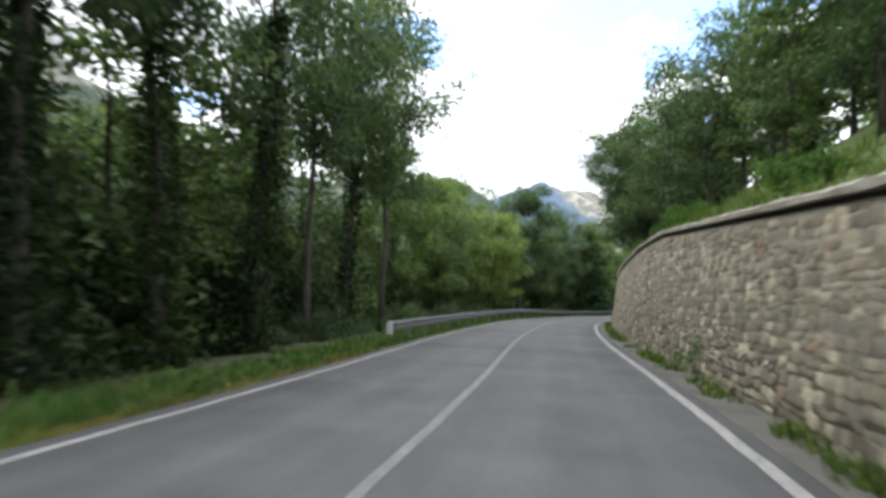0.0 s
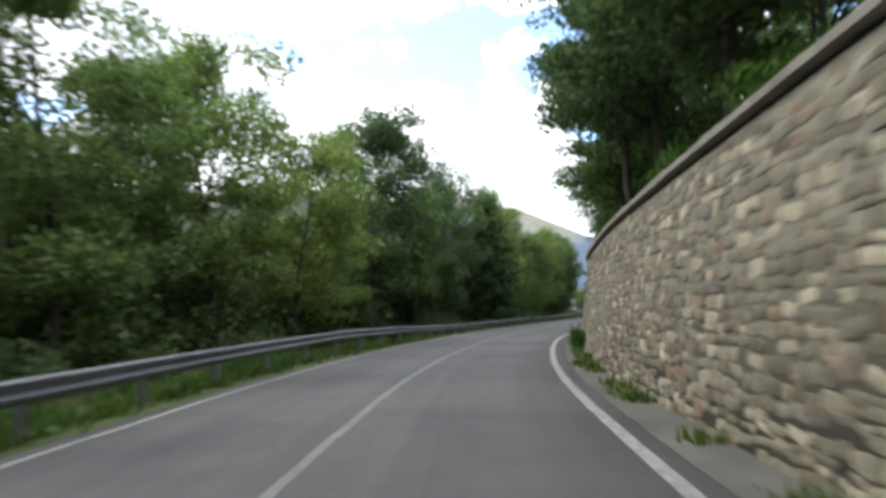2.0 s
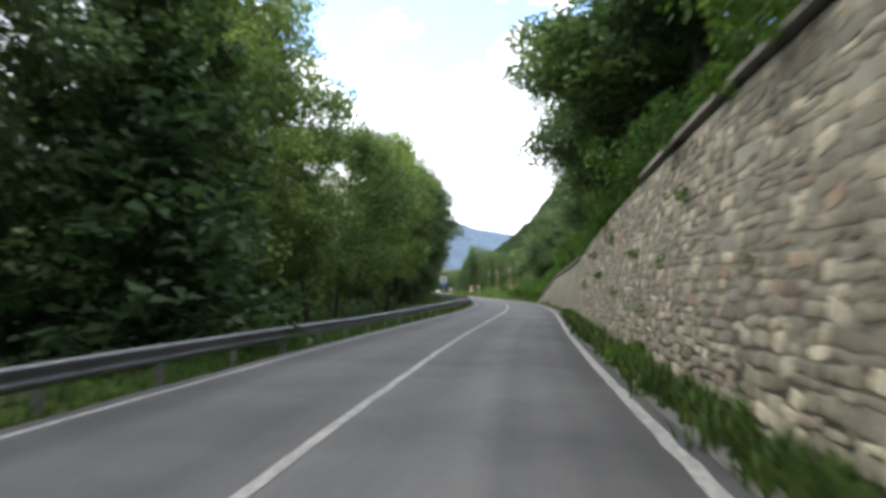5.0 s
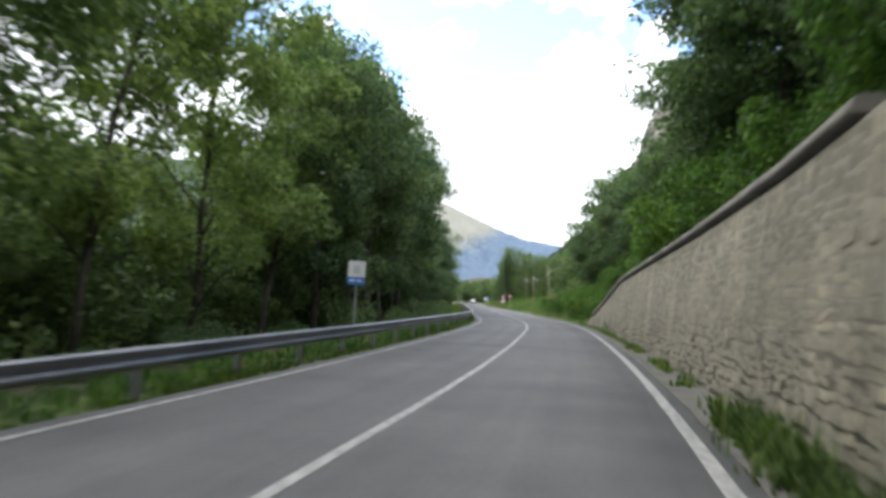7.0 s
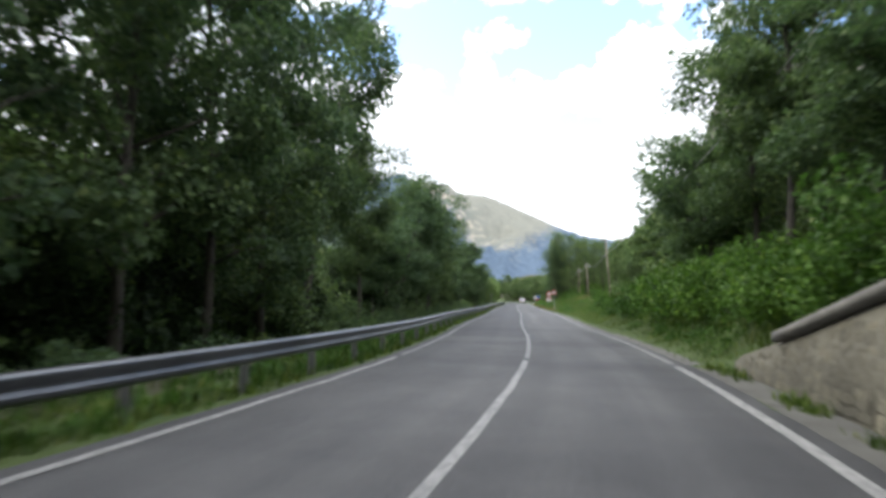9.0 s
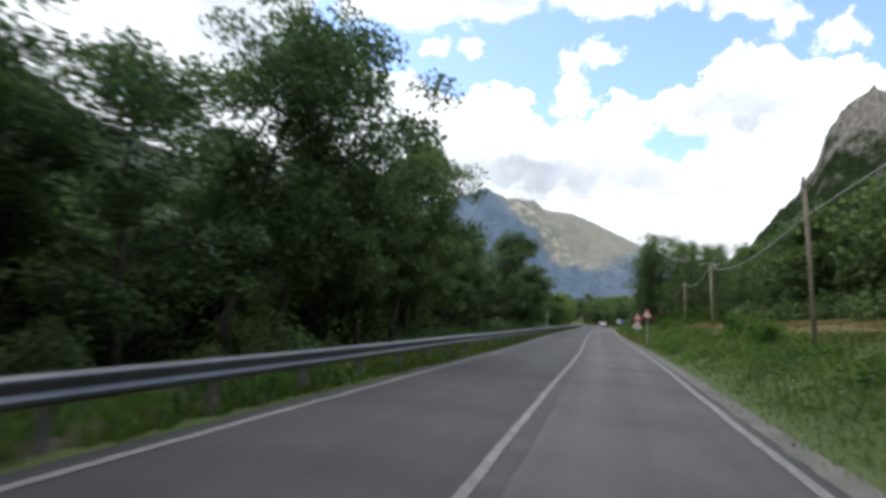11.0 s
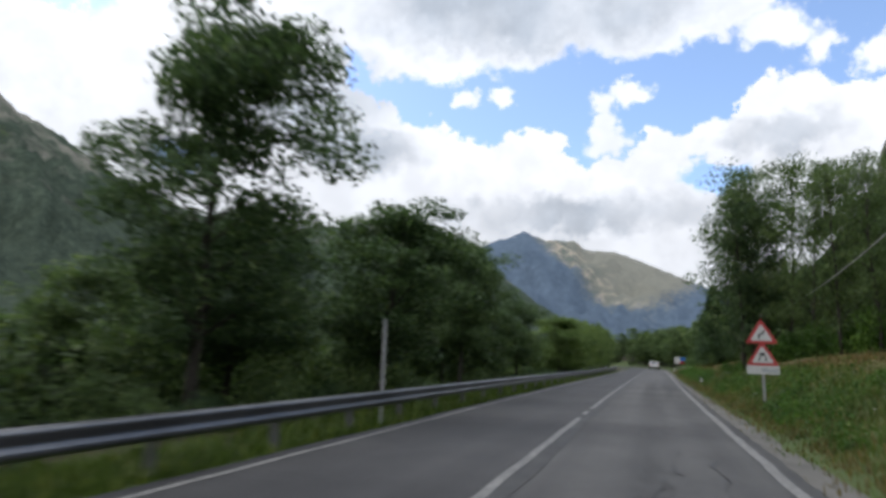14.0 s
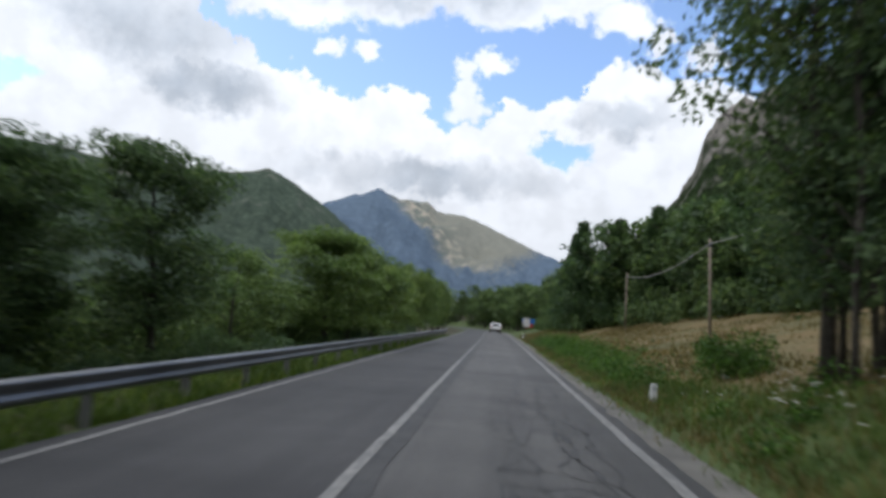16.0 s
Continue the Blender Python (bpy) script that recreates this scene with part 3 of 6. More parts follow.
# ---- ground, road ----
def build_ground():
    s = np.concatenate([np.arange(-60, 300, 1.5), np.arange(300, 440, 5.0)])
    s = np.sort(np.concatenate([s[np.abs(s - WALL_END) > 0.4], [WALL_END, WALL_END + 0.25]]))
    n = np.array([-60, -45, -32, -24, -18, -14, -11, -9, -7.5, -6.3, -5.4, -4.7, -4.1, -3.6, -3.2, -3.0, -1, 1, 3.0, 3.31, 3.6, 3.9,
                  4.15, 4.55, 5.0, 5.5, 6.2, 7, 8, 9.2, 10.5, 12, 14, 16.5, 20, 24, 30, 38, 48, 60.0])
    ss, nn = np.meshgrid(s, n, indexing="ij")
    z = ground_z(ss, nn)
    rough = np.array([[noise.noise(Vector((a * 0.35, b * 0.35, 0))) for b in n] for a in s])
    rough[(ss < WALL_END) & (nn > 3.2) & (nn < 4.3)] = -0.3
    z = z + rough * np.interp(np.abs(nn), (3.3, 4.2, 8, 60), (0, 0.05, 0.25, 1.2))
    xy = at(ss.ravel(), nn.ravel()).reshape(*ss.shape, 2)
    verts = np.concatenate([xy, z[..., None]], -1).reshape(-1, 3)
    m, k = ss.shape
    i, j = np.meshgrid(np.arange(m - 1), np.arange(k - 1), indexing="ij")
    i, j = i.ravel(), j.ravel()
    quads = [np.stack([i * k + j, (i + 1) * k + j, (i + 1) * k + j + 1, i * k + j + 1], -1)]
    rim = np.concatenate([np.arange(k), k - 1 + k * np.arange(1, m), (m - 1) * k + np.arange(k - 2, -1, -1), k * np.arange(m - 2, 0, -1)])
    mid = verts[rim].mean(0)
    all_v, prev = [verts], rim
    base = len(verts)
    for grow, drop in ((1.35, 0.9), (2.2, 0.7), (5.0, 0.4), (18.0, 0.0)):
        ring = verts[rim].copy()
        ring[:, :2] = mid[:2] + (ring[:, :2] - mid[:2]) * grow
        ring[:, 2] = ring[:, 2] * drop - (1 - drop) * 6
        idx = base + np.arange(len(rim))
        quads.append(np.stack([prev, np.roll(prev, -1), np.roll(idx, -1), idx], -1))
        all_v.append(ring)
        base += len(rim)
        prev = idx
    me = quick_mesh("ground", np.concatenate(all_v), np.concatenate(quads), SOIL, True)
    me.materials.append(LITTER)
    me.materials.append(DRY_SOIL)
    # past s 140 dark litter reaches the barrier, to tone the verge for shade
    wood = (nn[:-1, :-1] < np.interp(ss[:-1, :-1], (0, 18, 22, 140, 150), (-6.0, -6.0, -5.0, -5.0, -3.9))) | ((nn[:-1, :-1] > 9.0) & (ss[:-1, :-1] < 150) & (ss[:-1, :-1] > 38)) | ((ss[:-1, :-1] >= 150) & (nn[:-1, :-1] > np.interp(ss[:-1, :-1], EDGE_S, EDGE_N)))
    index = np.zeros(len(me.polygons), np.int32)
    index[: wood.size] = wood.ravel()
    dry = (ss[:-1, :-1] > 158) & (ss[:-1, :-1] < 300) & (nn[:-1, :-1] > np.interp(ss[:-1, :-1], (158, 176, 200, 225, 233, 238), (8.6, 6.8, 6.4, 6.0, 5.6, 4.9))) & (nn[:-1, :-1] < np.interp(ss[:-1, :-1], EDGE_S, EDGE_N))
    index[: wood.size][dry.ravel()] = 2
    me.polygons.foreach_set("material_index", index)
    tagged(new("ground", me), "grassy verge, forest floor and rising meadow beside the road", "ground", kind="structure")


def build_road():
    s = np.arange(-60, 420, 1.0)
    edge = np.array([noise.noise(Vector((a * 0.5, 3.3, 0))) for a in s]) * 0.06
    rim = np.maximum(3.3, np.interp(s, RIGHT_S, RIGHT_N) + 0.2) + edge
    me = ribbon("road", s, (-3.1 + edge, -3.05 + edge, -1.5, 0, 1.6, rim, rim + 0.06), (-0.10, 0.0, 0.012, 0.02, 0.012, 0.0, -0.10), ASPHALT)
    across = (-3.1, -3.05, -1.5, 0, 1.6, 3.3, 3.36)
    uv = me.uv_layers.new(name="lane")
    idx = np.empty(len(me.loops), np.int32)
    me.loops.foreach_get("vertex_index", idx)
    uv.data.foreach_set("uv", np.column_stack([np.array(across)[idx % 7], s[idx // 7]]).astype(np.float32).ravel())
    tagged(new("road", me), "worn grey asphalt two-lane mountain road", "road", kind="structure")

    def line(name, s0, s1, c, w, z, mat, label, wob=0.0):
        a = np.arange(s0, s1, 0.5)
        j = np.array([noise.noise(Vector((t * 1.7, w * 40, 0))) for t in a]) * wob
        c = np.interp(a, RIGHT_S, RIGHT_N) if c is None else c
        tagged(new(name, ribbon(name, a, (c - w / 2 + j, c + w / 2 + j), (z, z), mat)), label, "road marking", kind="structure")

    line("edge_line", -30, 140, LEFT, 0.115, 0.010, PAINT, "worn white edge line painted on the asphalt", 0.03)
    line("edge_line", 140, 330, LEFT, 0.105, 0.010, WORN_PAINT, "badly worn white edge line painted on the asphalt", 0.03)
    line("edge_line", -30, 140, None, 0.15, 0.010, PAINT, "worn white edge line painted on the asphalt", 0.03)
    line("edge_line", 140, 330, None, 0.14, 0.010, WORN_PAINT, "badly worn white edge line painted on the asphalt", 0.03)
    line("centre_line", -30, 74.4, 0.0, 0.11, 0.026, FAINT_PAINT, "faint worn white centre line painted on the asphalt", 0.02)
    line("centre_line", 74, 140, 0.0, 0.115, 0.026, PAINT, "faded white centre line painted on the asphalt", 0.02)
    line("centre_line", 140, 196, 0.0, 0.105, 0.026, WORN_PAINT, "badly worn white centre line painted on the asphalt", 0.02)
    for a, b in ((196.5, 210.3), (211.0, 212.2), (212.9, 246)):
        line("centre_line", a, b, 0.0, 0.115, 0.026, WORN_PAINT, "faded white centre line painted on the asphalt", 0.02)
    line("centre_line", 246.4, 330, 0.0, 0.10, 0.026, FAINT_PAINT, "faint worn white centre line painted on the asphalt", 0.02)
    line("tar_seam", 146, 330, 0.175, 0.19, 0.025, SEAM, "dark sealed joint along the middle of the road", 0.06)
    line("gravel_edge", 140, 330, 3.52, 0.60, 0.004, GRAVEL, "pale crumbled gravel along the edge of the asphalt", 0.12)
    line("gravel_edge", -30, 140, 3.60, 0.62, 0.004, EARTH, "brown grit and earth along the foot of the wall", 0.04)

    # cracks in the right lane
    rng = np.random.default_rng(5)
    for s0, s1, c in ((176, 186, 1.9), (184, 214, 1.55), (196, 206, 2.15), (212, 236, 1.75), (214, 233, 1.45), (218, 241, 2.05), (225, 246, 1.7), (165, 172, 1.2)):
        a = np.arange(s0, s1, 0.25)
        wander = np.cumsum(rng.normal(0, 0.045, len(a)))
        wander += rng.normal(0, 0.03, len(a))
        wander -= np.linspace(0, wander[-1], len(a))
        w = 0.004 + (0.03 if s0 < 205 else 0.06) * rng.random(len(a)) ** 2 * (np.sin(a * 1.7 + c * 9) > 0.0)
        me = ribbon("crack", a, (c + wander - w, c + wander + w), (0.0175, 0.0175), SEAM)
        tagged(new("crack", me), "dark irregular crack in the worn asphalt", "crack", "cracks in the asphalt", "structure")
    for s0, s1, n0, n1, cell in ((198, 206, 1.45, 2.1, 0.34), (217, 226, 1.2, 2.3, 0.30), (226, 238, 1.3, 2.5, 0.36)):
        rows, cols = int((s1 - s0) / cell / 1.4), int((n1 - n0) / cell)
        knot = {(i, j): (s0 + (i + rng.uniform(-0.38, 0.38)) * cell * 1.4, n0 + (j + rng.uniform(-0.38, 0.38)) * cell) for i in range(rows + 1) for j in range(cols + 1)}
        verts, quads = [], []
        for (i, j), a in knot.items():
            for k in ((i + 1, j), (i, j + 1)):
                if k not in knot or rng.random() < 0.34:
                    continue
                b = knot[k]
                mid = ((a[0] + b[0]) / 2 + rng.normal(0, 0.05), (a[1] + b[1]) / 2 + rng.normal(0, 0.05))
                w = rng.uniform(0.006, 0.02)
                for u, v in ((a, mid), (mid, b)):
                    ln = math.hypot(v[0] - u[0], v[1] - u[1]) + 1e-6
                    ds, dn = -(v[1] - u[1]) / ln * w, (v[0] - u[0]) / ln * w
                    o = len(verts)
                    verts += [(*at(p + e * ds, q + e * dn), 0.0185) for p, q, e in ((*u, -1), (*u, 1), (*v, 1), (*v, -1))]
                    quads.append((o, o + 1, o + 2, o + 3))
        tagged(new("crack", quick_mesh("crack", verts, quads, SEAM)), "net of dark cracks in the broken asphalt", "crack", "cracks in the asphalt", "structure")
    for s0, c in ((187.2, 1.6), (219.5, 1.75), (226.0, 1.6), (229.4, 1.9), (233.0, 1.5)):
        b = np.linspace(-0.9, 0.9, 12)
        xy = at(s0 + np.cumsum(rng.normal(0, 0.16, 12)) + 0.5 * b, c + b * 0.6)
        dirv = at(s0 + 1, c) - at(s0, c)
        w = 0.012 + 0.03 * rng.random((12, 1)) ** 2
        verts = np.concatenate([np.column_stack([xy - dirv * w, np.full(12, 0.0175)]), np.column_stack([xy + dirv * w, np.full(12, 0.0175)])])
        quads = [(i, i + 1, 13 + i, 12 + i) for i in range(11)]
        tagged(new("crack", quick_mesh("crack", verts, quads, SEAM)), "dark irregular crack in the worn asphalt", "crack", "cracks in the asphalt", "structure")


build_ground()
build_road()


# ---- mountains ----
def ridge_noise(p, octaves=6):
    v, a, f = 0.0, 0.5, 1.0
    for _ in range(octaves):
        v += a * (1 - abs(noise.noise(p * f)) * 2)
        a, f = a * 0.5, f * 2.1
    return v


def mountain(name, sky, dist, foot, mat, label, amp, seed, step=0.3, rows=34, back=1.12, crag=1.0):
    ox, oy = 61.0, 178.0
    az = np.arange(sky[0][0], sky[-1][0], step)
    el = np.interp(az, [a for a, _ in sky], [e for _, e in sky])
    fr = np.concatenate([np.linspace(0, 1, rows), [1.05, back]])
    verts = []
    for t in fr:
        d = foot + (dist - foot) * min(t, 1.0) if t <= 1 else dist * t
        for a, e in zip(az, el):
            x, y = ox + d * math.sin(radians(a)), oy + d * math.cos(radians(a))
            top = dist * math.tan(radians(e)) + 1.4
            q = Vector((x / dist * 9, y / dist * 9, seed))
            prof = t ** 1.35 if t <= 1 else 1 - (t - 1) * 3.5
            env = max(0.0, 1 - abs(2 * min(t, 1) - 1)) ** 0.5 if t < 1 else 0.06
            z = top * prof + (ridge_noise(q) - 0.5) * amp * top * env + noise.noise(q * 14) * top * (0.012 if t >= 1 else 0.02) * crag + (ridge_noise(q * 5) - 0.5) * top * 0.05 * (crag - 1) * min(t, 1)
            verts.append((x, y, z - 12 * (1 - min(t, 1))))
    k, m = len(az), len(fr)
    i, j = np.meshgrid(np.arange(m - 1), np.arange(k - 1), indexing="ij")
    i, j = i.ravel(), j.ravel()
    quads = np.stack([i * k + j, i * k + j + 1, (i + 1) * k + j + 1, (i + 1) * k + j], -1)
    tagged(new(name, quick_mesh(name, verts, quads, mat)), label, "mountain", kind="structure")


# cloud shadow and blue haze are put into the forest colour
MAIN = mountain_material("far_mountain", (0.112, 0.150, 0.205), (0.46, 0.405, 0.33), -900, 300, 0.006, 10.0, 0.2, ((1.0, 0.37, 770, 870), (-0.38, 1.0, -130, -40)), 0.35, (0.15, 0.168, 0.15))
# forest greyed in its base colour for the haze in front of it
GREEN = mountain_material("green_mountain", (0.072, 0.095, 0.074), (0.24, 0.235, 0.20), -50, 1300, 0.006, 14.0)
CLIFF = mountain_material("cliff", (0.040, 0.062, 0.028), (0.40, 0.375, 0.34), 130, 560, 0.014, 22.0, 0.6, (), 0.9)
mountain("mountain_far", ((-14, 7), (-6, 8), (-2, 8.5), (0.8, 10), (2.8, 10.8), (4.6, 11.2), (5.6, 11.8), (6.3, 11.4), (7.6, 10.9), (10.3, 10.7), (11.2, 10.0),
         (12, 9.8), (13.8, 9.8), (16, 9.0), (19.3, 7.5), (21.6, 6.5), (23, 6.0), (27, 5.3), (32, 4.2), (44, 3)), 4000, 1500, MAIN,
         "distant rocky peak above forested slopes, cloud shade and haze in colour", 0.35, 1.7)
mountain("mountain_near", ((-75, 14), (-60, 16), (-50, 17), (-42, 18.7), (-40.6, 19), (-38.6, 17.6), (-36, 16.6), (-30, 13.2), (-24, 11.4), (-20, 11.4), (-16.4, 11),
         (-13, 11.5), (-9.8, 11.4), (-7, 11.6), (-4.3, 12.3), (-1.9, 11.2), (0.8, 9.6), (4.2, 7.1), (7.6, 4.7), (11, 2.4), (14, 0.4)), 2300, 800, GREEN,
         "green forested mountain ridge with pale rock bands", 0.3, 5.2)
mountain("cliff", ((20, 1.0), (24, 3), (29.1, 7.2), (31.1, 9.8), (33.1, 12.3), (34.2, 14.2), (34.9, 16.9), (36.4, 18.8), (38.2, 19.7), (45, 22), (60, 24), (90, 20), (110, 16)),
         1500, 500, CLIFF, "steep grey rock cliff above a wooded slope", 0.22, 9.4, 0.22, 70, 1.12, 2.3)


# ---- retaining wall ----
BATTER = 0.12


def wall_n(s):
    """The wall's foot, to the right of the centre line."""
    return np.interp(s, (50, 62, 68, 78, 90), (3.85, 3.79, 3.74, 3.74, 3.85))


def plaster_build(nt, bsdf, islands=False):
    big = tex(nt, "ShaderNodeTexNoise", 0.7, detail=8.0)
    warp = tex(nt, "ShaderNodeTexNoise", 3.0, detail=4.0)
    run = tex(nt, "ShaderNodeTexNoise", 1.0, detail=6.0, stretch=(2.2, 2.2, 0.14))
    fine = tex(nt, "ShaderNodeTexNoise", 11.0, detail=6.0)
    c = ramp(nt, big.outputs["Fac"], [(0.3, (0.092, 0.084, 0.062)), (0.5, (0.124, 0.114, 0.085)), (0.7, (0.170, 0.157, 0.117))])
    c = mixed(nt, 0.42, c, ramp(nt, run.outputs["Fac"], [(0.36, (0.62, 0.61, 0.60)), (0.52, (1.0, 1.0, 1.0)), (0.72, (1.16, 1.15, 1.12))]), "MULTIPLY")
    c = mixed(nt, 0.5, c, ramp(nt, fine.outputs["Fac"], [(0.3, (0.68, 0.68, 0.68)), (0.7, (1.28, 1.28, 1.28))]), "MULTIPLY")
    cell = tex(nt, "ShaderNodeTexVoronoi", 4.4)
    shift = nt.nodes.new("ShaderNodeVectorMath")
    shift.operation = "MULTIPLY_ADD"
    nt.links.new(warp.outputs["Color"], shift.inputs[0])
    shift.inputs[1].default_value = (0.25, 0.25, 0.25)
    nt.links.new(cell.inputs["Vector"].links[0].from_socket, shift.inputs[2])
    nt.links.new(shift.outputs[0], cell.inputs["Vector"])
    c = mixed(nt, 0.4, c, ramp(nt, cell.outputs["Color"], [(0.2, (0.70, 0.71, 0.70)), (0.8, (1.2, 1.2, 1.16))]), "MULTIPLY")
    if islands:
        geo = nt.nodes.new("ShaderNodeNewGeometry")
        c = mixed(nt, 1.0, c, ramp(nt, geo.outputs["Random Per Island"], [(0.0, (0.92, 0.92, 0.92)), (0.55, (1.06, 1.05, 1.03)), (0.9, (1.2, 1.18, 1.14)), (1.0, (1.5, 1.47, 1.40))]), "MULTIPLY")
    nt.links.new(c, bsdf.inputs["Base Color"])
    bsdf.inputs["Roughness"].default_value = 0.93
    bump(nt, bsdf, fine.outputs["Fac"], 0.6, 0.03)


PLASTER = material("old_plaster", plaster_build)
SMEARED = material("smeared_stone", lambda nt, bsdf: plaster_build(nt, bsdf, True))


def build_wall():
    s = np.arange(-30, WALL_END + 0.01, 0.5)
    top = wall_top(s)
    face = ribbon("wall_east", s, (wall_n(s) + BATTER * -0.3 + 0.05, wall_n(s) + BATTER * top + 0.04, wall_n(s) + BATTER * top + 0.12, wall_n(s) + BATTER * top + 0.12, wall_n(s) + BATTER * top + 0.55, 4.75), (-0.3, top - 0.08, top - 0.075, top, top, -0.3), MORTAR, True)
    face.materials.append(PLASTER)
    seg = np.arange(len(face.polygons)) // 6
    face.polygons.foreach_set("material_index", (s[np.minimum(seg, len(s) - 1)] > 103.5).astype(np.int32))
    wall = tagged(new("wall_east", face), "tall retaining wall of rough grey and beige field stones", "wall", kind="structure")

    a = np.arange(-30, 86.5, 0.3)
    t = wall_top(a)
    lip = np.array([noise.noise(Vector((v * 0.8, 7, 0))) for v in a]) * 0.02
    inner, outer = wall_n(a) + BATTER * t - 0.045, wall_n(a) + BATTER * t + 0.62
    worn = np.array([noise.noise(Vector((v * 2.3, 3, 5))) for v in a]) * 0.045
    cap = ribbon("coping", a, (inner, inner - 0.005 + worn * 0.4, inner + 0.05 + worn, outer, outer), (t + 0.004 - lip * 0.6, t + 0.085 + lip + worn, t + 0.12 + lip, t + 0.15 + lip, t + 0.004), CONCRETE, True)
    cap.polygons.foreach_set("use_smooth", np.zeros(len(cap.polygons), bool))
    child("coping", cap, wall, "weathered concrete coping")
    a = np.arange(106, 137.5, 0.5)
    t = wall_top(a)
    lip = np.array([noise.noise(Vector((v * 0.8, 7, 0))) for v in a]) * 0.02
    inner, outer = wall_n(a) + BATTER * t - 0.06, wall_n(a) + BATTER * t + 0.62
    child("coping", ribbon("coping", a, (inner + 0.03, inner + 0.035, inner + 0.07, outer, outer), (t - 0.01, t + 0.12 + lip, t + 0.15 + lip, t + 0.17 + lip, t - 0.01), OLD_CONCRETE, True), wall, "weathered concrete coping")
    return wall


def stone_shape(w, h, proud, rng):
    """An irregular stone: eight-sided outline, chamfered front. Local x along the wall, y out of it, z up."""
    out = []
    for k in range(8):
        ang = math.pi / 8 + k * math.pi / 4
        c, d = math.cos(ang), math.sin(ang)
        px = math.copysign(abs(c) ** 0.45, c) * w / 2 * rng.uniform(0.86, 1.12)
        pz = math.copysign(abs(d) ** 0.45, d) * h / 2 * rng.uniform(0.84, 1.12)
        out.append((px, pz))
    out = np.array(out)
    tilt = rng.normal(0, min(0.03, proud), 2)
    rings = []
    for k, y in ((1.0, -0.03), (1.0, proud * 0.8), (0.94, proud)):
        ring = np.column_stack([out[:, 0] * k, np.full(8, y), out[:, 1] * k])
        if y > 0:
            ring[:, 1] += ring[:, 0] * tilt[0] + ring[:, 2] * tilt[1] + rng.normal(0, proud * 0.2, 8)
        rings.append(ring)
    return np.concatenate(rings)


STONE_FACES = [(r * 8 + k, r * 8 + (k + 1) % 8, r * 8 + 8 + (k + 1) % 8, r * 8 + 8 + k) for r in range(2) for k in range(8)]
STONE_FACES = [(16 + 0, 16 + 1, 16 + 2, 16 + 3), (16 + 0, 16 + 3, 16 + 4, 16 + 7), (16 + 4, 16 + 5, 16 + 6, 16 + 7)] + STONE_FACES


def wall_frame(s, z):
    """Turn and place of a stone on the battered face: x along the road, y towards it, z up the face."""
    x, y = at(s, wall_n(s) + BATTER * z + 0.05)
    h = radians(heading(s))
    along = Vector((math.sin(h), math.cos(h), 0))
    outw = Vector((-math.cos(h), math.sin(h), BATTER)).normalized()
    up = along.cross(outw) * -1
    if up.z < 0:
        up = -up
    m = Matrix((along, outw, up)).transposed().to_4x4()
    m.translation = (x, y, z)
    return m


def build_stones(wall):
    rng = np.random.default_rng(11)
    pool = []
    for k in range(40):
        me = quick_mesh("stone", stone_shape(0.26, 0.18, rng.uniform(0.006, 0.022), rng), STONE_FACES, STONE)
        pool.append(me)
    rubble, smeared = ([], []), ([], [])
    singles = 0
    s0 = 3.0
    while s0 < WALL_END:
        span = rng.uniform(0.9, 2.2)
        z0 = -0.08 + rng.uniform(-0.1, 0.05)
        while z0 < 3.95:
            h = rng.uniform(0.075, 0.19)
            s = s0 + rng.uniform(-0.16, 0.16)
            while s < s0 + span - 0.08:
                w = rng.uniform(0.11, 0.40) * (0.72 + 1.5 * h)
                hh = h * rng.uniform(0.80, 1.14)
                zc = z0 + h / 2 + rng.normal(0, 0.018)
                ok = zc + h / 2 < float(wall_top(s + w / 2)) - 0.075 and s + w < WALL_END - 0.05
                smooth = s > 104 + rng.normal(0, 1.0)
                if ok and rng.random() > 0.02:
                    m = wall_frame(s + w / 2, zc)
                    turn = rng.normal(0, 0.13)
                    if 21.0 < s0 < 30.0 and singles < 300:
                        st = child("stone", pool[int(rng.integers(40))], wall)
                        st.matrix_world = m @ Matrix.Rotation(turn, 4, "Y") @ Matrix.Diagonal((w / 0.26, 1, hh / 0.18, 1))
                        singles += 1
                    else:
                        v = stone_shape(w * 0.98, hh * 0.97, rng.uniform(0.0005, 0.002) if smooth else rng.uniform(0.003, 0.013), rng)
                        v = v @ np.array(Matrix.Rotation(turn, 3, "Y")).T
                        mm = np.array(m)
                        vs, fs = smeared if smooth else rubble
                        fs.append(np.array(STONE_FACES) + 24 * len(vs))
                        vs.append(v @ mm[:3, :3].T + mm[:3, 3])
                s += w
            z0 += h
        s0 += span
    for (vs, fs), mat, label in ((rubble, STONE, "rough field stones in mortar"), (smeared, SMEARED, "flat stones smeared over with old mortar")):
        tagged(child("stonework", quick_mesh("stonework", np.concatenate(vs), np.concatenate(fs), mat), wall, label), kind="stuff")


WALL = build_wall()


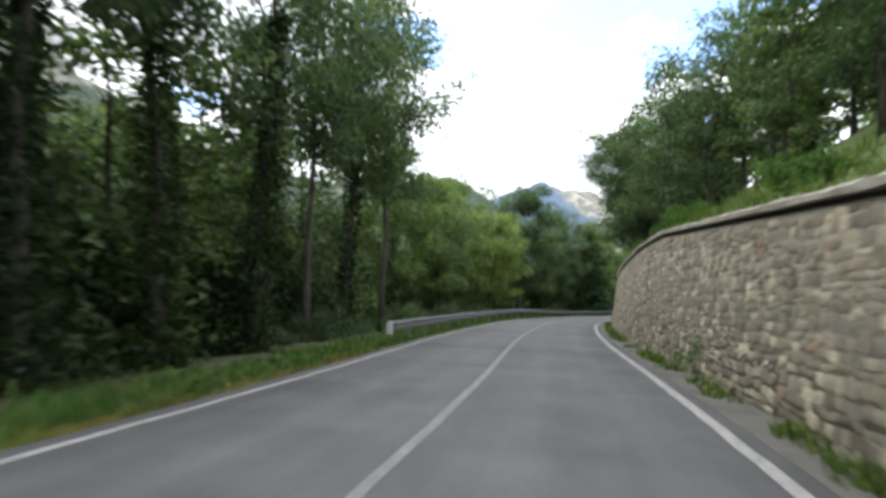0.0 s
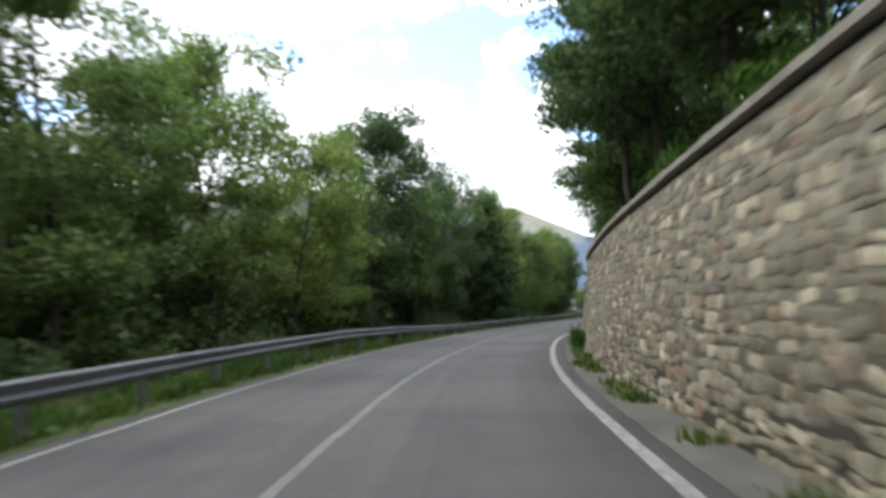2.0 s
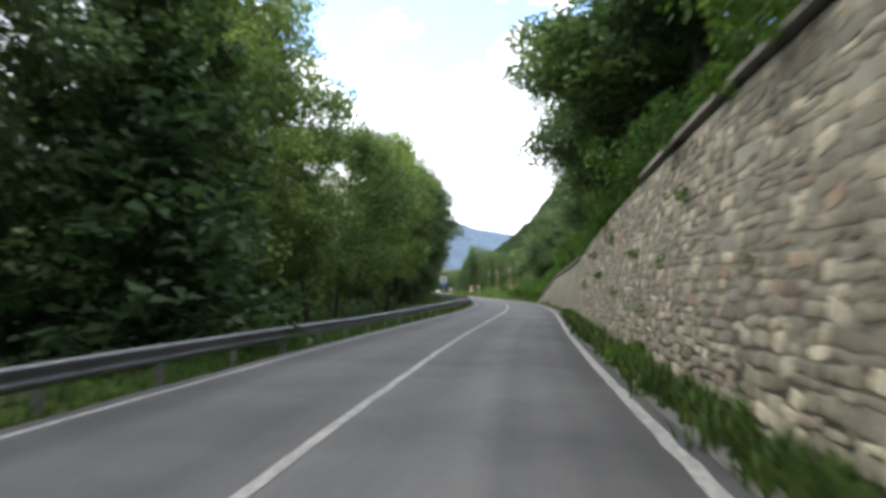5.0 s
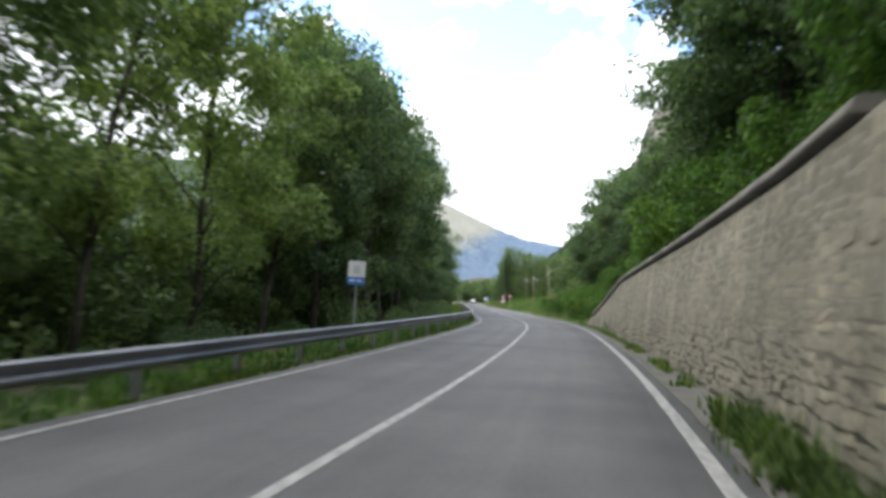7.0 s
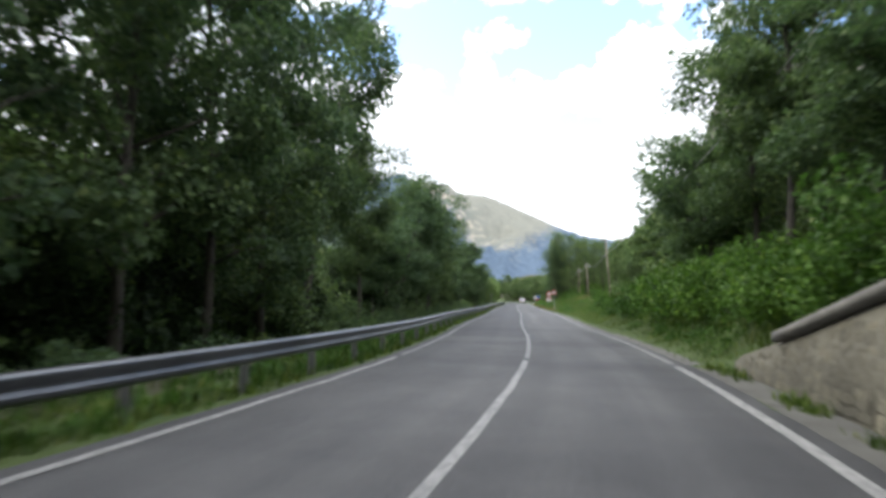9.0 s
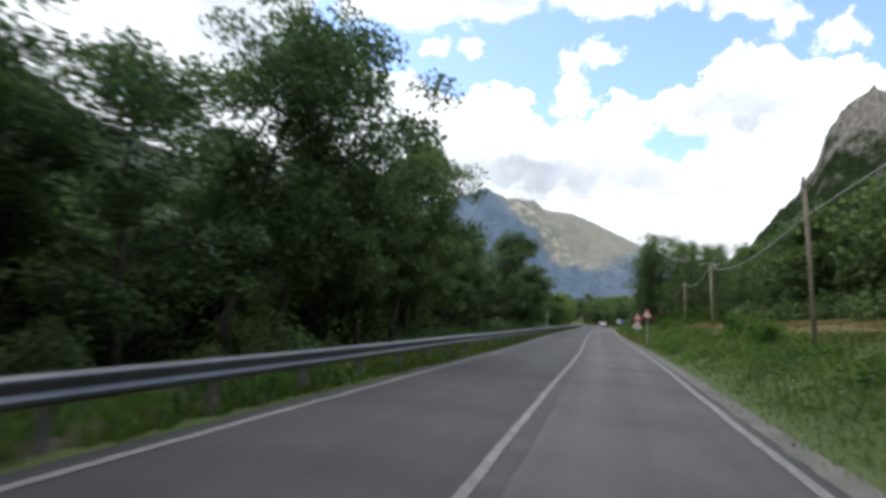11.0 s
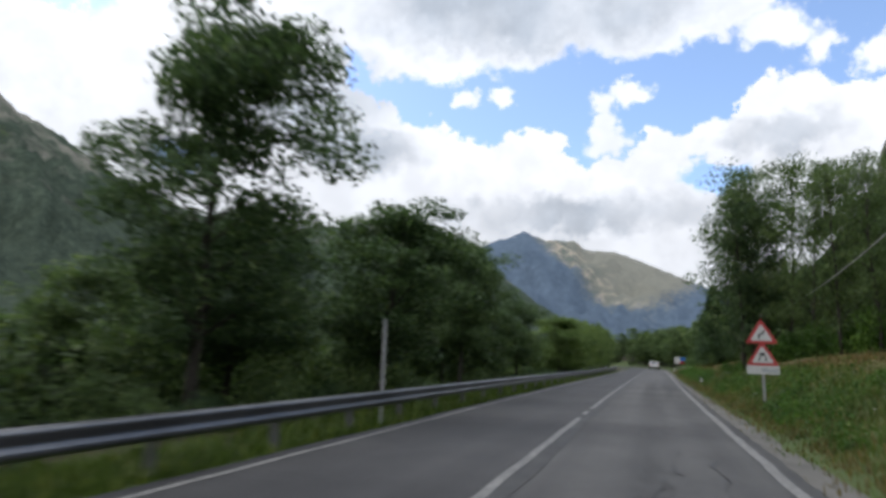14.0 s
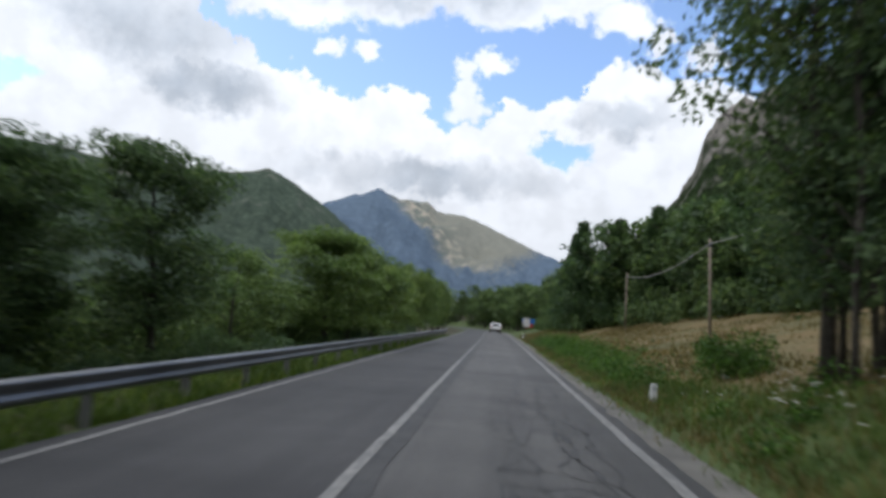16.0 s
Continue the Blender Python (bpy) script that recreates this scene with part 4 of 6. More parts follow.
# ---- crash barrier ----
def build_rail():
    s = np.arange(18.6, 283.0, 0.75)
    z = np.interp(s, RAIL_S, RAIL_Z) + np.array([noise.noise(Vector((v * 0.12, 1, 0))) for v in s]) * 0.015
    n = RAIL_N + np.array([noise.noise(Vector((v * 0.1, 5, 0))) for v in s]) * 0.03
    prof = ((0.0, 0.0), (0.045, -0.010), (0.074, -0.032), (0.078, -0.070), (0.036, -0.118), (0.036, -0.158), (0.072, -0.186), (0.078, -0.215), (0.066, -0.252), (0.02, -0.276), (0.0, -0.28))
    prof = prof + tuple((a - 0.006, b) for a, b in reversed(prof))
    rail = thing("guardrail", "galvanised steel crash barrier with a corrugated beam beside the road", "crash barrier")
    child("beam", ribbon("beam", s, [n + a for a, _ in prof], [z + b for _, b in prof], STEEL, True), rail)
    end = box_bm(-0.03, 0.10, -0.14, 0.14, -0.34, 0.03, 0.02)
    e = part("end_plate", end, PALE_STEEL, rail, "flared pale steel end plate")
    e.matrix_world = pose(*at(18.5, RAIL_N + 0.03), 0.62, 0, 0, -heading(18.5))
    post = bmesh.new()
    box_bm(-0.06, 0.06, -0.004, 0.004, -0.95, 0.02, 0, post)
    box_bm(-0.06, -0.052, -0.03, 0.03, -0.95, 0.02, 0, post)
    box_bm(0.052, 0.06, -0.03, 0.03, -0.95, 0.02, 0, post)
    me = bpy.data.meshes.new("post")
    post.to_mesh(me)
    post.free()
    me.materials.append(DULL_ZINC)
    blk = box_bm(-0.05, 0.05, -0.05, 0.05, -0.07, 0.07, 0.01)
    bme = bpy.data.meshes.new("spacer")
    blk.to_mesh(bme)
    blk.free()
    bme.materials.append(STEEL)
    for p in np.arange(19.4, 282.0, 2.3):
        zz = float(np.interp(p, RAIL_S, RAIL_Z))
        q = child("post", me, rail)
        q.matrix_world = pose(*at(p, RAIL_N - 0.13), zz - 0.03, 0, 0, -heading(p))
        b = child("spacer", bme, rail)
        b.matrix_world = pose(*at(p, RAIL_N - 0.035), zz - 0.155, 0, 0, -heading(p))


build_rail()


# ---- trees ----
def leaf_quads(centres, size, rng, up=0.25, thin=0.55):
    """Pointed leaves at the given centres, turned every way; returns vertices and faces."""
    k = len(centres)
    d = rng.normal(size=(k, 3))
    d[:, 2] -= 0.25
    d /= np.linalg.norm(d, axis=1)[:, None]
    nrm = rng.normal(size=(k, 3))
    nrm[:, 2] += up * 3
    side = np.cross(d, nrm)
    side /= np.linalg.norm(side, axis=1)[:, None] + 1e-9
    ln = size * rng.uniform(0.7, 1.3, (k, 1))
    a, b = d * ln * 0.55, side * ln * thin * 0.55
    v = np.stack([centres + a, centres + b - a * 0.55, centres - b - a * 0.55], 1)
    return v.reshape(-1, 3), np.arange(3 * k).reshape(k, 3)


def broad_tree(rng, height, spread, leaves, size, bare=0.25, sides=7, top_weight=0.7, stem=1.0, mat=None, rising=(0.3, 0.85)):
    """Trunk-and-limb mesh and crown mesh of a broad-leaved tree."""
    lean = rng.normal(0, 0.05, 2) * height
    runs = []
    zs = np.linspace(0, height * 0.88, 7)
    trunk = np.column_stack([lean[0] * (zs / height) ** 1.5 + rng.normal(0, 0.06, 7) * (zs > 0), lean[1] * (zs / height) ** 1.5 + rng.normal(0, 0.06, 7) * (zs > 0), zs - 0.15 * (zs == 0)])
    r0 = (0.009 * height + 0.03) * stem
    runs.append((trunk, np.linspace(r0, 0.03, 7) * np.array([1.25] + [1] * 6)))
    clumps = []
    count = 26
    for k in range(count):
        f = bare + (0.97 - bare) * (k + 0.5) / count
        z = f * height * 0.9
        base = np.array([np.interp(z, trunk[:, 2], trunk[:, c]) for c in range(3)])
        ang = k * 2.4 + rng.normal(0, 0.4)
        prof = math.sin(math.pi * min(1.0, ((f - bare) / (1 - bare)) * 0.78 + 0.16)) ** 0.8
        ln = spread * prof * rng.uniform(0.6, 1.02)
        rise = rng.uniform(*rising) * ln
        tip = base + np.array([math.cos(ang) * ln, math.sin(ang) * ln, rise])
        midp = base * 0.5 + tip * 0.5 + np.array([0, 0, 0.12 * ln])
        rr = max(0.012, r0 * 0.32 * (1 - f) + 0.012)
        runs.append(([base, midp, tip], [rr, rr * 0.65, 0.008]))
        for t in (1.0, 0.72, 0.45):
            c = base + (tip - base) * t
            if t < 1 and rng.random() < 0.25:
                continue
            clumps.append((*(c + rng.normal(0, 0.25, 3)), rng.uniform(0.48, 0.92) * (0.6 + spread * 0.16)))
    for k in range(8):
        clumps.append((trunk[-1, 0] + rng.normal(0, 0.5), trunk[-1, 1] + rng.normal(0, 0.5), height * rng.uniform(0.84, 1.0) - 0.3, rng.uniform(0.45, 0.8)))
    clumps = np.array(clumps)
    w = clumps[:, 3] ** 2 * np.interp(clumps[:, 2] / height, (0.0, 0.55, 0.8, 1.0), (1.15, 1.0, top_weight, top_weight * 0.7))
    pick = rng.choice(len(clumps), leaves, p=w / w.sum())
    q = rng.normal(size=(leaves, 3))
    q /= np.linalg.norm(q, axis=1)[:, None]
    rad = clumps[pick, 3:4] * rng.random((leaves, 1)) ** 0.45
    pts = clumps[pick, :3] + q * rad * np.array([1.1, 1.1, 0.86])
    v, f = leaf_quads(pts, size, rng, 0.3, 0.5)
    return tubes("trunk", runs, BARK, sides), quick_mesh("crown", v, f, mat or LEAF)


def conifer(rng, height, spread, leaves, size):
    runs = [([(0, 0, -0.15), (rng.normal(0, 0.1), 0, height * 0.5), (0, 0, height)], [0.012 * height + 0.03, 0.008 * height, 0.01])]
    pts = []
    tiers = int(height / 0.55)
    per = leaves // (tiers * 7)
    for k in range(tiers):
        z = height * (0.08 + 0.90 * k / tiers)
        ln0 = spread * (1 - (k / tiers) ** 1.15) + 0.15
        for b in range(7):
            ang = b * 0.9 + k * 1.3 + rng.normal(0, 0.2)
            ln = ln0 * rng.uniform(0.65, 1.15)
            tip = np.array([math.cos(ang) * ln, math.sin(ang) * ln, z - 0.22 * ln])
            base = np.array([0, 0, z])
            if b % 2 == 0:
                runs.append(([base, (base + tip) / 2, tip], [0.03, 0.02, 0.006]))
            t = rng.random((per, 1)) ** 0.6
            pts.append(base + (tip - base) * t + rng.normal(0, 1, (per, 3)) * np.array([0.26, 0.26, 0.24]) * (0.5 + 0.4 * ln0 / spread))
    v, f = leaf_quads(np.concatenate(pts), size, rng, 0.1, 0.4)
    return tubes("trunk", runs, BARK, 6), quick_mesh("crown", v, f, NEEDLE)


def shrub_mesh(rng, w, h, leaves, size, mat):
    k = 14
    c = np.column_stack([rng.normal(0, w * 0.30, k), rng.normal(0, w * 0.30, k), rng.uniform(0.15, 0.85, k) * h, rng.uniform(0.2, 0.4, k) * min(w, h)])
    c[:, 2] *= 1 - 0.35 * np.clip(np.hypot(c[:, 0], c[:, 1]) / (w * 0.6), 0, 1)
    pick = rng.integers(k, size=leaves)
    q = rng.normal(size=(leaves, 3))
    q /= np.linalg.norm(q, axis=1)[:, None]
    pts = c[pick, :3] + q * c[pick, 3:4] * rng.random((leaves, 1)) ** 0.4
    pts[:, 2] = np.abs(pts[:, 2])
    v, f = leaf_quads(pts, size, rng)
    stems = [([(0, 0, -0.1), tuple(c[i, :3] * 0.6), tuple(c[i, :3])], [0.02, 0.012, 0.004]) for i in range(7)]
    return tubes("stems", stems, BARK, 5), quick_mesh("foliage", v, f, mat)


RNG = np.random.default_rng(3)
NEAR_TREES = [broad_tree(RNG, 12.0, sp, 17000, 0.205, bare, 7, 0.6) for sp, bare in ((2.9, 0.28), (3.4, 0.2), (2.5, 0.34), (3.1, 0.15))]
DENSE = [broad_tree(RNG, 12.0, sp, 19000, 0.205, bare, 7, 1.05, rising=(0.6, 1.3)) for sp, bare in ((2.7, 0.2), (3.0, 0.16))]
BRIGHT = [broad_tree(RNG, 12.0, sp, 17000, 0.205, bare, 7, 0.95, 0.8, SUNLIT_LEAF, rising=(0.6, 1.3)) for sp, bare in ((2.7, 0.14), (3.0, 0.1), (2.4, 0.2))]
SLENDER = [broad_tree(RNG, 12.0, sp, 6500, 0.19, bare, 7, 0.75, 0.62) for sp, bare in ((2.1, 0.16), (1.8, 0.2), (2.4, 0.1))]
POPLARS = [broad_tree(RNG, 12.0, sp, 7000, 0.185, bare, 7, 0.85, 0.8, MID_LEAF, rising=(0.6, 1.3)) for sp, bare in ((2.3, 0.16), (2.0, 0.2), (2.6, 0.12))]
AIRY = [broad_tree(RNG, 12.0, sp, 9500, 0.20, bare, 7, 0.4) for sp, bare in ((3.2, 0.5), (3.6, 0.42), (2.8, 0.46))]
FAR_TREES = [broad_tree(RNG, 12.0, sp, 1900, 0.56, bare, 5) for sp, bare in ((3.3, 0.14), (3.8, 0.10), (2.9, 0.2))]
FAR_BRIGHT = [broad_tree(RNG, 12.0, sp, 6500, 0.32, bare, 5, 0.9, 1.0, SUNLIT_LEAF) for sp, bare in ((3.3, 0.10), (3.7, 0.08), (2.9, 0.14))]
FIRS = [conifer(RNG, 12.0, 2.4, 11000, 0.32), conifer(RNG, 12.0, 1.9, 9500, 0.32)]
SHRUBS = [shrub_mesh(RNG, 2.2, 1.7, 2900, 0.15, SHRUB), shrub_mesh(RNG, 1.7, 1.2, 2100, 0.13, SHRUB), shrub_mesh(RNG, 2.6, 2.4, 3600, 0.16, SHRUB)]
UNDERWOOD = [shrub_mesh(RNG, 2.2, 1.7, 2700, 0.15, LEAF), shrub_mesh(RNG, 1.7, 1.2, 2000, 0.13, LEAF), shrub_mesh(RNG, 2.6, 2.4, 3300, 0.16, LEAF)]
THICKET = [shrub_mesh(RNG, 3.6, 3.0, 900, 0.42, LEAF), shrub_mesh(RNG, 3.0, 4.2, 1000, 0.42, LEAF)]
FINE_THICKET = [shrub_mesh(RNG, 3.6, 3.0, 2700, 0.22, LEAF), shrub_mesh(RNG, 3.0, 4.2, 2900, 0.22, LEAF)]
# dark filler bushes, coloured like the unlit depth of the wood
SHADE_THICKET = [shrub_mesh(RNG, 3.4, 3.4, 5200, 0.19, IVY_AND_SHADE), shrub_mesh(RNG, 2.8, 4.6, 5600, 0.19, IVY_AND_SHADE)]
DEEP_TREES = [broad_tree(RNG, 12.0, sp, 5200, 0.32, bare, 5) for sp, bare in ((3.3, 0.14), (3.8, 0.10), (2.9, 0.2))]


def ivy_mesh(rng, height, leaves):
    """Ivy climbing round a trunk: a ragged sleeve of small dark leaves, thinner towards the top."""
    z = height * rng.random(leaves) ** 1.2
    ang = rng.uniform(0, 2 * math.pi, leaves)
    r = (0.16 + np.abs(rng.normal(0, 0.20, leaves)) + 0.14 * np.sin(z * 1.7 + ang * 2)) * (1.15 - 0.6 * z / height)
    v, f = leaf_quads(np.column_stack([np.cos(ang) * r, np.sin(ang) * r, z]), 0.16, rng)
    return quick_mesh("ivy", v, f, IVY_AND_SHADE)


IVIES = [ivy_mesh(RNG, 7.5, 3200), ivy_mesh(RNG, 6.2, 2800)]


def put(kind, meshes, s, n, scale, turn, label, group, sink=0.1, wide=1.0, z=None, lean=(0, 0)):
    x, y = at(s, n)
    zz = float(ground_z(s, n)) - sink if z is None else z
    cat = "tree" if kind == "tree" else "bush"
    ob = thing(kind, label, cat, pose(x, y, zz, lean[0], lean[1], turn) @ Matrix.Diagonal((scale * wide, scale * wide, scale, 1)), group)
    for nm, me in zip(("trunk", "crown") if kind == "tree" else ("stems", "foliage"), meshes):
        child(nm, me, ob)
    return ob


def joined_trees(name, batch, label):
    """One object of many trees that stand too deep in the wood to be told apart."""
    vs, bark, leaf, base = [], [], [], 0
    cache = {}
    for meshes, m in batch:
        mm = np.array(m)
        for slot, me in enumerate(meshes):
            if me.name not in cache:
                co = np.empty(len(me.vertices) * 3, np.float32)
                me.vertices.foreach_get("co", co)
                size = 3 if slot else 4
                cache[me.name] = (co.reshape(-1, 3), np.array([tuple(p.vertices) for p in me.polygons if len(p.vertices) == size], np.int32))
            co, faces = cache[me.name]
            vs.append(co @ mm[:3, :3].T + mm[:3, 3])
            (leaf if slot else bark).append(faces + base)
            base += len(co)
    bark, leaf = np.concatenate(bark), np.concatenate(leaf)
    me = quick_mesh(name, np.concatenate(vs), [bark, leaf], BARK)
    me.materials.append(LEAF)
    me.polygons.foreach_set("material_index", np.repeat(np.array([0, 1], np.int32), (len(bark), len(leaf))))
    tagged(new(name, me), label, "woodland", kind="stuff")


# s along the road, n to its right, height of the top over the road
VALLEY = ((2, -7, 15), (6, -7.5, 16), (10, -7, 15), (14, -7.4, 16), (18, -7.2, 15.5), (22.5, -7.6, 15), (27, -8, 16.5), (31, -7.5, 16.5), (38, -9.2, 10.8))
VALLEY += ((44, -8.2, 10.4), (47.5, -9, 9.5), (51, -8.5, 11.7), (55.5, -8, 9.3), (59, -8.8, 6.6), (66, -9.0, 14.2), (69.5, -8.8, 9), (72, -8, 10.5))
VALLEY += ((75.5, -8.2, 10.3), (79, -8.5, 12), (84, -8.6, 14.5), (88, -7.8, 12.5), (92, -8, 13), (95.5, -7.6, 12.5), (99, -8, 12.2), (103, -8.2, 10.2))
VALLEY += ((107, -8.3, 10.5), (111, -8.5, 11.5), (115, -8.5, 12), (119, -8.4, 12), (123, -8.2, 12.5), (126.5, -8, 13), (130, -8, 13.2), (134, -8.3, 13))
VALLEY += ((138, -8.4, 13.5), (142, -8.6, 13), (146, -8.8, 13.5), (151, -9, 15.5), (156, -8, 9), (159.5, -8.2, 5.8), (163, -8, 6.3), (166.5, -8.2, 8.6))
VALLEY += ((169.5, -8.5, 10.6), (173, -8.4, 6.8), (176, -8.5, 6.4), (179, -8.2, 9.0), (181.5, -8.3, 10.2), (186, -8.4, 6.8), (189.5, -8.2, 6.6), (192.5, -8.2, 7.3))
VALLEY += ((196, -8.4, 5.6), (200, -8.4, 5.0), (206.2, -7.4, 8.5), (209.5, -9, 5.2), (213, -6.3, 6.2), (217, -8.6, 5.4), (221.5, -6.4, 6.4), (225, -8.4, 6.4))
VALLEY += ((228, -8.2, 8.3), (234, -8.6, 4.3), (239.5, -7.8, 5.5), (246.5, -8.8, 3.6), (251.5, -6.6, 5.1), (256.5, -6.7, 4.8), (262, -6.7, 4.3), (268, -9, 6), (275, -9, 5.5), (281, -8.2, 6.5), (287, -8.4, 7), (294, -8, 7.2), (301, -8.2, 7), (308, -8, 7.5), (316, -8, 7.5), (324, -8.5, 8), (331, -8, 8))
SLOPE = ((12, 8.5, 12), (17, 7.4, 12.5), (22, 7.0, 13), (27, 6.8, 13), (32, 6.4, 13.5), (37, 6.2, 13.5), (42, 5.9, 13.5), (46.5, 5.7, 13.5), (51, 5.7, 13.5), (56, 5.6, 13.5))
SLOPE += ((61, 5.9, 13), (66, 5.9, 13), (71, 6.0, 13), (76, 6.1, 13), (81, 6.2, 13), (86, 5.3, 13.0), (91, 4.95, 13.2), (96, 4.95, 13.2), (101, 5.4, 13.2), (106, 6.4, 13), (110, 6.0, 14), (114, 6.0, 13))
SLOPE += ((118, 6.2, 11.5), (122, 6.5, 10.5), (126, 6.8, 9.6), (131, 7.0, 9.2), (135, 6.8, 9.2), (140, 6.9, 10), (144.5, 7.2, 11.5), (148.5, 7.8, 11.8), (153.5, 8.0, 9.0), (158, 9.0, 7.5))


def plant_rows():
    rng = np.random.default_rng(21)
    g_left, g_right = "trees along the valley side", "trees on the slope above the wall"
    for s, n, top in VALLEY:
        g = float(ground_z(s, n))
        h = top - g + 0.2
        near = s < 240
        pool = DENSE if s in (66, 206.2, 213, 234, 239.5) else POPLARS if s == 72 else BRIGHT if s in (251.5, 256.5, 262) else AIRY if s < 33 else BRIGHT if s < 60 or 86 < s < 122 else NEAR_TREES if near else FAR_BRIGHT
        clad = pool is AIRY and s not in (22.5, 31)
        tree = put("tree", pool[int(rng.integers(len(pool)))], s, n, h / 12.0, rng.uniform(0, 360), "tall broad-leaved tree with a trunk clad in dark ivy" if clad else "broad-leaved tree with a dense green crown behind the barrier", g_left,
            wide=(12.0 / h) ** 0.6 * (1.35 if s in (66, 213) else 1.15 if s == 206.2 else 0.88 if s == 221.5 else 1.6 if s == 251.5 else 1.3 if s in (256.5, 262) else 1.05 if s in (234, 239.5) else 0.95 if s == 228 else rng.uniform(0.72, 0.9) if s > 232 else rng.uniform(0.92, 1.15)) * (0.86 if s in (179, 181.5) else 1.0), lean=(rng.normal(0, 2), rng.normal(0, 2)))
        if clad:
            child("ivy", IVIES[int(s) % 2], tree, "dark green ivy")
    shade_rng = np.random.default_rng(77)
    for s, n, top, k in ((131.0, -11.6, 8.4, 0), (183.5, -10.0, 6.2, 0), (177.2, -10.4, 6.6, 1), (231.2, -9.4, 5.2, 0), (236.8, -9.8, 3.4, 1), (224.6, -8.9, 5.6, 1)):
        h = top - float(ground_z(s, n)) + 0.2
        put("tree", DENSE[k], s, n, h / 12.0, 70.0 * k + s, "broad-leaved tree with a dense green crown behind the barrier", g_left, wide=(12.0 / h) ** 0.6 * 1.15)
    # added thickets: deep shade behind the trees, put into leaf colour
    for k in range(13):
        put("bush", SHADE_THICKET[k % 2], -3.0 + k * 2.3 + shade_rng.normal(0, 0.3), -8.6 - (k % 3) * 0.8, shade_rng.uniform(0.85, 1.1), shade_rng.uniform(0, 360), "added near-black thicket, shade of the wood put into its colour", "undergrowth")
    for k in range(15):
        put("bush", SHADE_THICKET[k % 2], 148.0 + k * 4.1 + shade_rng.normal(0, 0.4), -9.4 - (k % 3) * 0.6, shade_rng.uniform(0.7, 0.9), shade_rng.uniform(0, 360), "added near-black thicket, shade of the wood put into its colour", "undergrowth")
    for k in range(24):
        put("bush", SHADE_THICKET[k % 2], (58.0 if k < 12 else 80.0) + k * 3.8 + shade_rng.normal(0, 0.4), -9.8 - (k % 3) * 0.7, shade_rng.uniform(0.8, 1.1), shade_rng.uniform(0, 360), "added near-black thicket, shade of the wood put into its colour", "undergrowth")
    tops = ([s for s, _, _ in VALLEY], [t for _, _, t in VALLEY])
    batch = []

    def deep(meshes, s, n, h, wide):
        x, y = at(s, n)
        batch.append((meshes, pose(x, y, float(ground_z(s, n)) - 0.1, 0, 0, rng.uniform(0, 360)) @ Matrix.Diagonal((h / 12 * wide, h / 12 * wide, h / 12, 1))))

    for n0, gap, k in ((-12.0, 3.3, 0.70), (-18.0, 5.0, 0.75), (-26.0, 10.0, 0.85)):
        s = -4.0
        while s < 300:
            h = (min(np.interp(s + d, *tops) for d in (-4, 0, 4)) + 1.0) * (k - 0.1 if 100 < s < 142 else k + 0.1 if 26 < s < 62 else k if s < 150 or s > 226 else k + 0.15) * rng.uniform(0.78, 1.0)
            deep((DEEP_TREES if n0 > -13 else FAR_TREES)[int(rng.integers(3))], s, n0 + rng.normal(0, 1.0), h, rng.uniform(0.95, 1.3) * (12.0 / max(h, 6)) ** 0.5)
            s += gap * rng.uniform(0.8, 1.25)
    for n0, gap in ((-11.0, 3.4), (-15.0, 3.6), (-21.0, 4.2)):
        s = -4.0
        while s < 290:
            x, y = at(s, n0 + rng.normal(0, 0.6))
            z = float(ground_z(s, n0)) - 0.15
            k = rng.uniform(0.75, 1.15) * (1.3 if s < 62 else 1.0)
            batch.append(((FINE_THICKET if n0 > -13 else THICKET)[int(rng.integers(2))], pose(x, y, z, 0, 0, rng.uniform(0, 360)) @ Matrix.Diagonal((k * 1.2, k * 1.2, k, 1))))
            s += gap * rng.uniform(0.7, 1.3)
    for s, n, top in SLOPE:
        g = float(ground_z(s, n))
        h = top - g + 0.2
        put("tree", (SLENDER if s < 34 else NEAR_TREES)[int(rng.integers(3))], s, n + (1.2 if s < 26 else 0.0), h / 12.0, rng.uniform(0, 360), "leafy tree on the slope above the retaining wall", g_right,
            wide=(12.0 / h) ** 0.7 * (1.5 if 82 < s < 104 else 1.36 if 82 < s < 110 else 1.12 if s < 130 else 0.95) * rng.uniform(1.0, 1.12), lean=(rng.normal(0, 2), rng.normal(0, 2)))
    for n0, gap, k in ((10.5, 5.0, 8.0), (16.0, 7.0, 8.5), (25.0, 9.0, 9.0)):
        s = 14.0
        while s < 172:
            deep(FAR_TREES[int(rng.integers(3))], s, n0 + rng.normal(0, 1.0), k * rng.uniform(0.8, 1.1), 1.3)
            s += gap * rng.uniform(0.8, 1.3)
    grp = "trees beside the meadow"
    for s, n, h in ((234.3, 6.4, 11.6), (235.2, 7.9, 12.6), (232.6, 8.6, 11.4), (230.6, 9.2, 10.4), (228.6, 9.8, 9.8),
                    (231.0, 11.2, 10.4), (226.6, 10.8, 9.4), (228.0, 12.4, 9.6), (224.6, 11.8, 8.8), (226.0, 13.6, 9.2), (222.4, 13.0, 8.4), (220.4, 14.6, 8.2)):
        put("tree", POPLARS[int(rng.integers(3))], s, n, h / 12.0, rng.uniform(0, 360), "tall slender broad-leaved tree at the edge of the meadow", grp, wide=1.08 if s > 234 else 0.9)
    for s, n, h in ((233.3, 6.25, 10.4), (233.9, 6.95, 11.0), (234.8, 6.9, 10.8), (233.4, 7.4, 10.2)):
        put("tree", SLENDER[int(rng.integers(3))], s, n, h / 12.0, rng.uniform(0, 360), "thin dark-stemmed tree in a clump at the edge of the meadow", grp, wide=0.8)
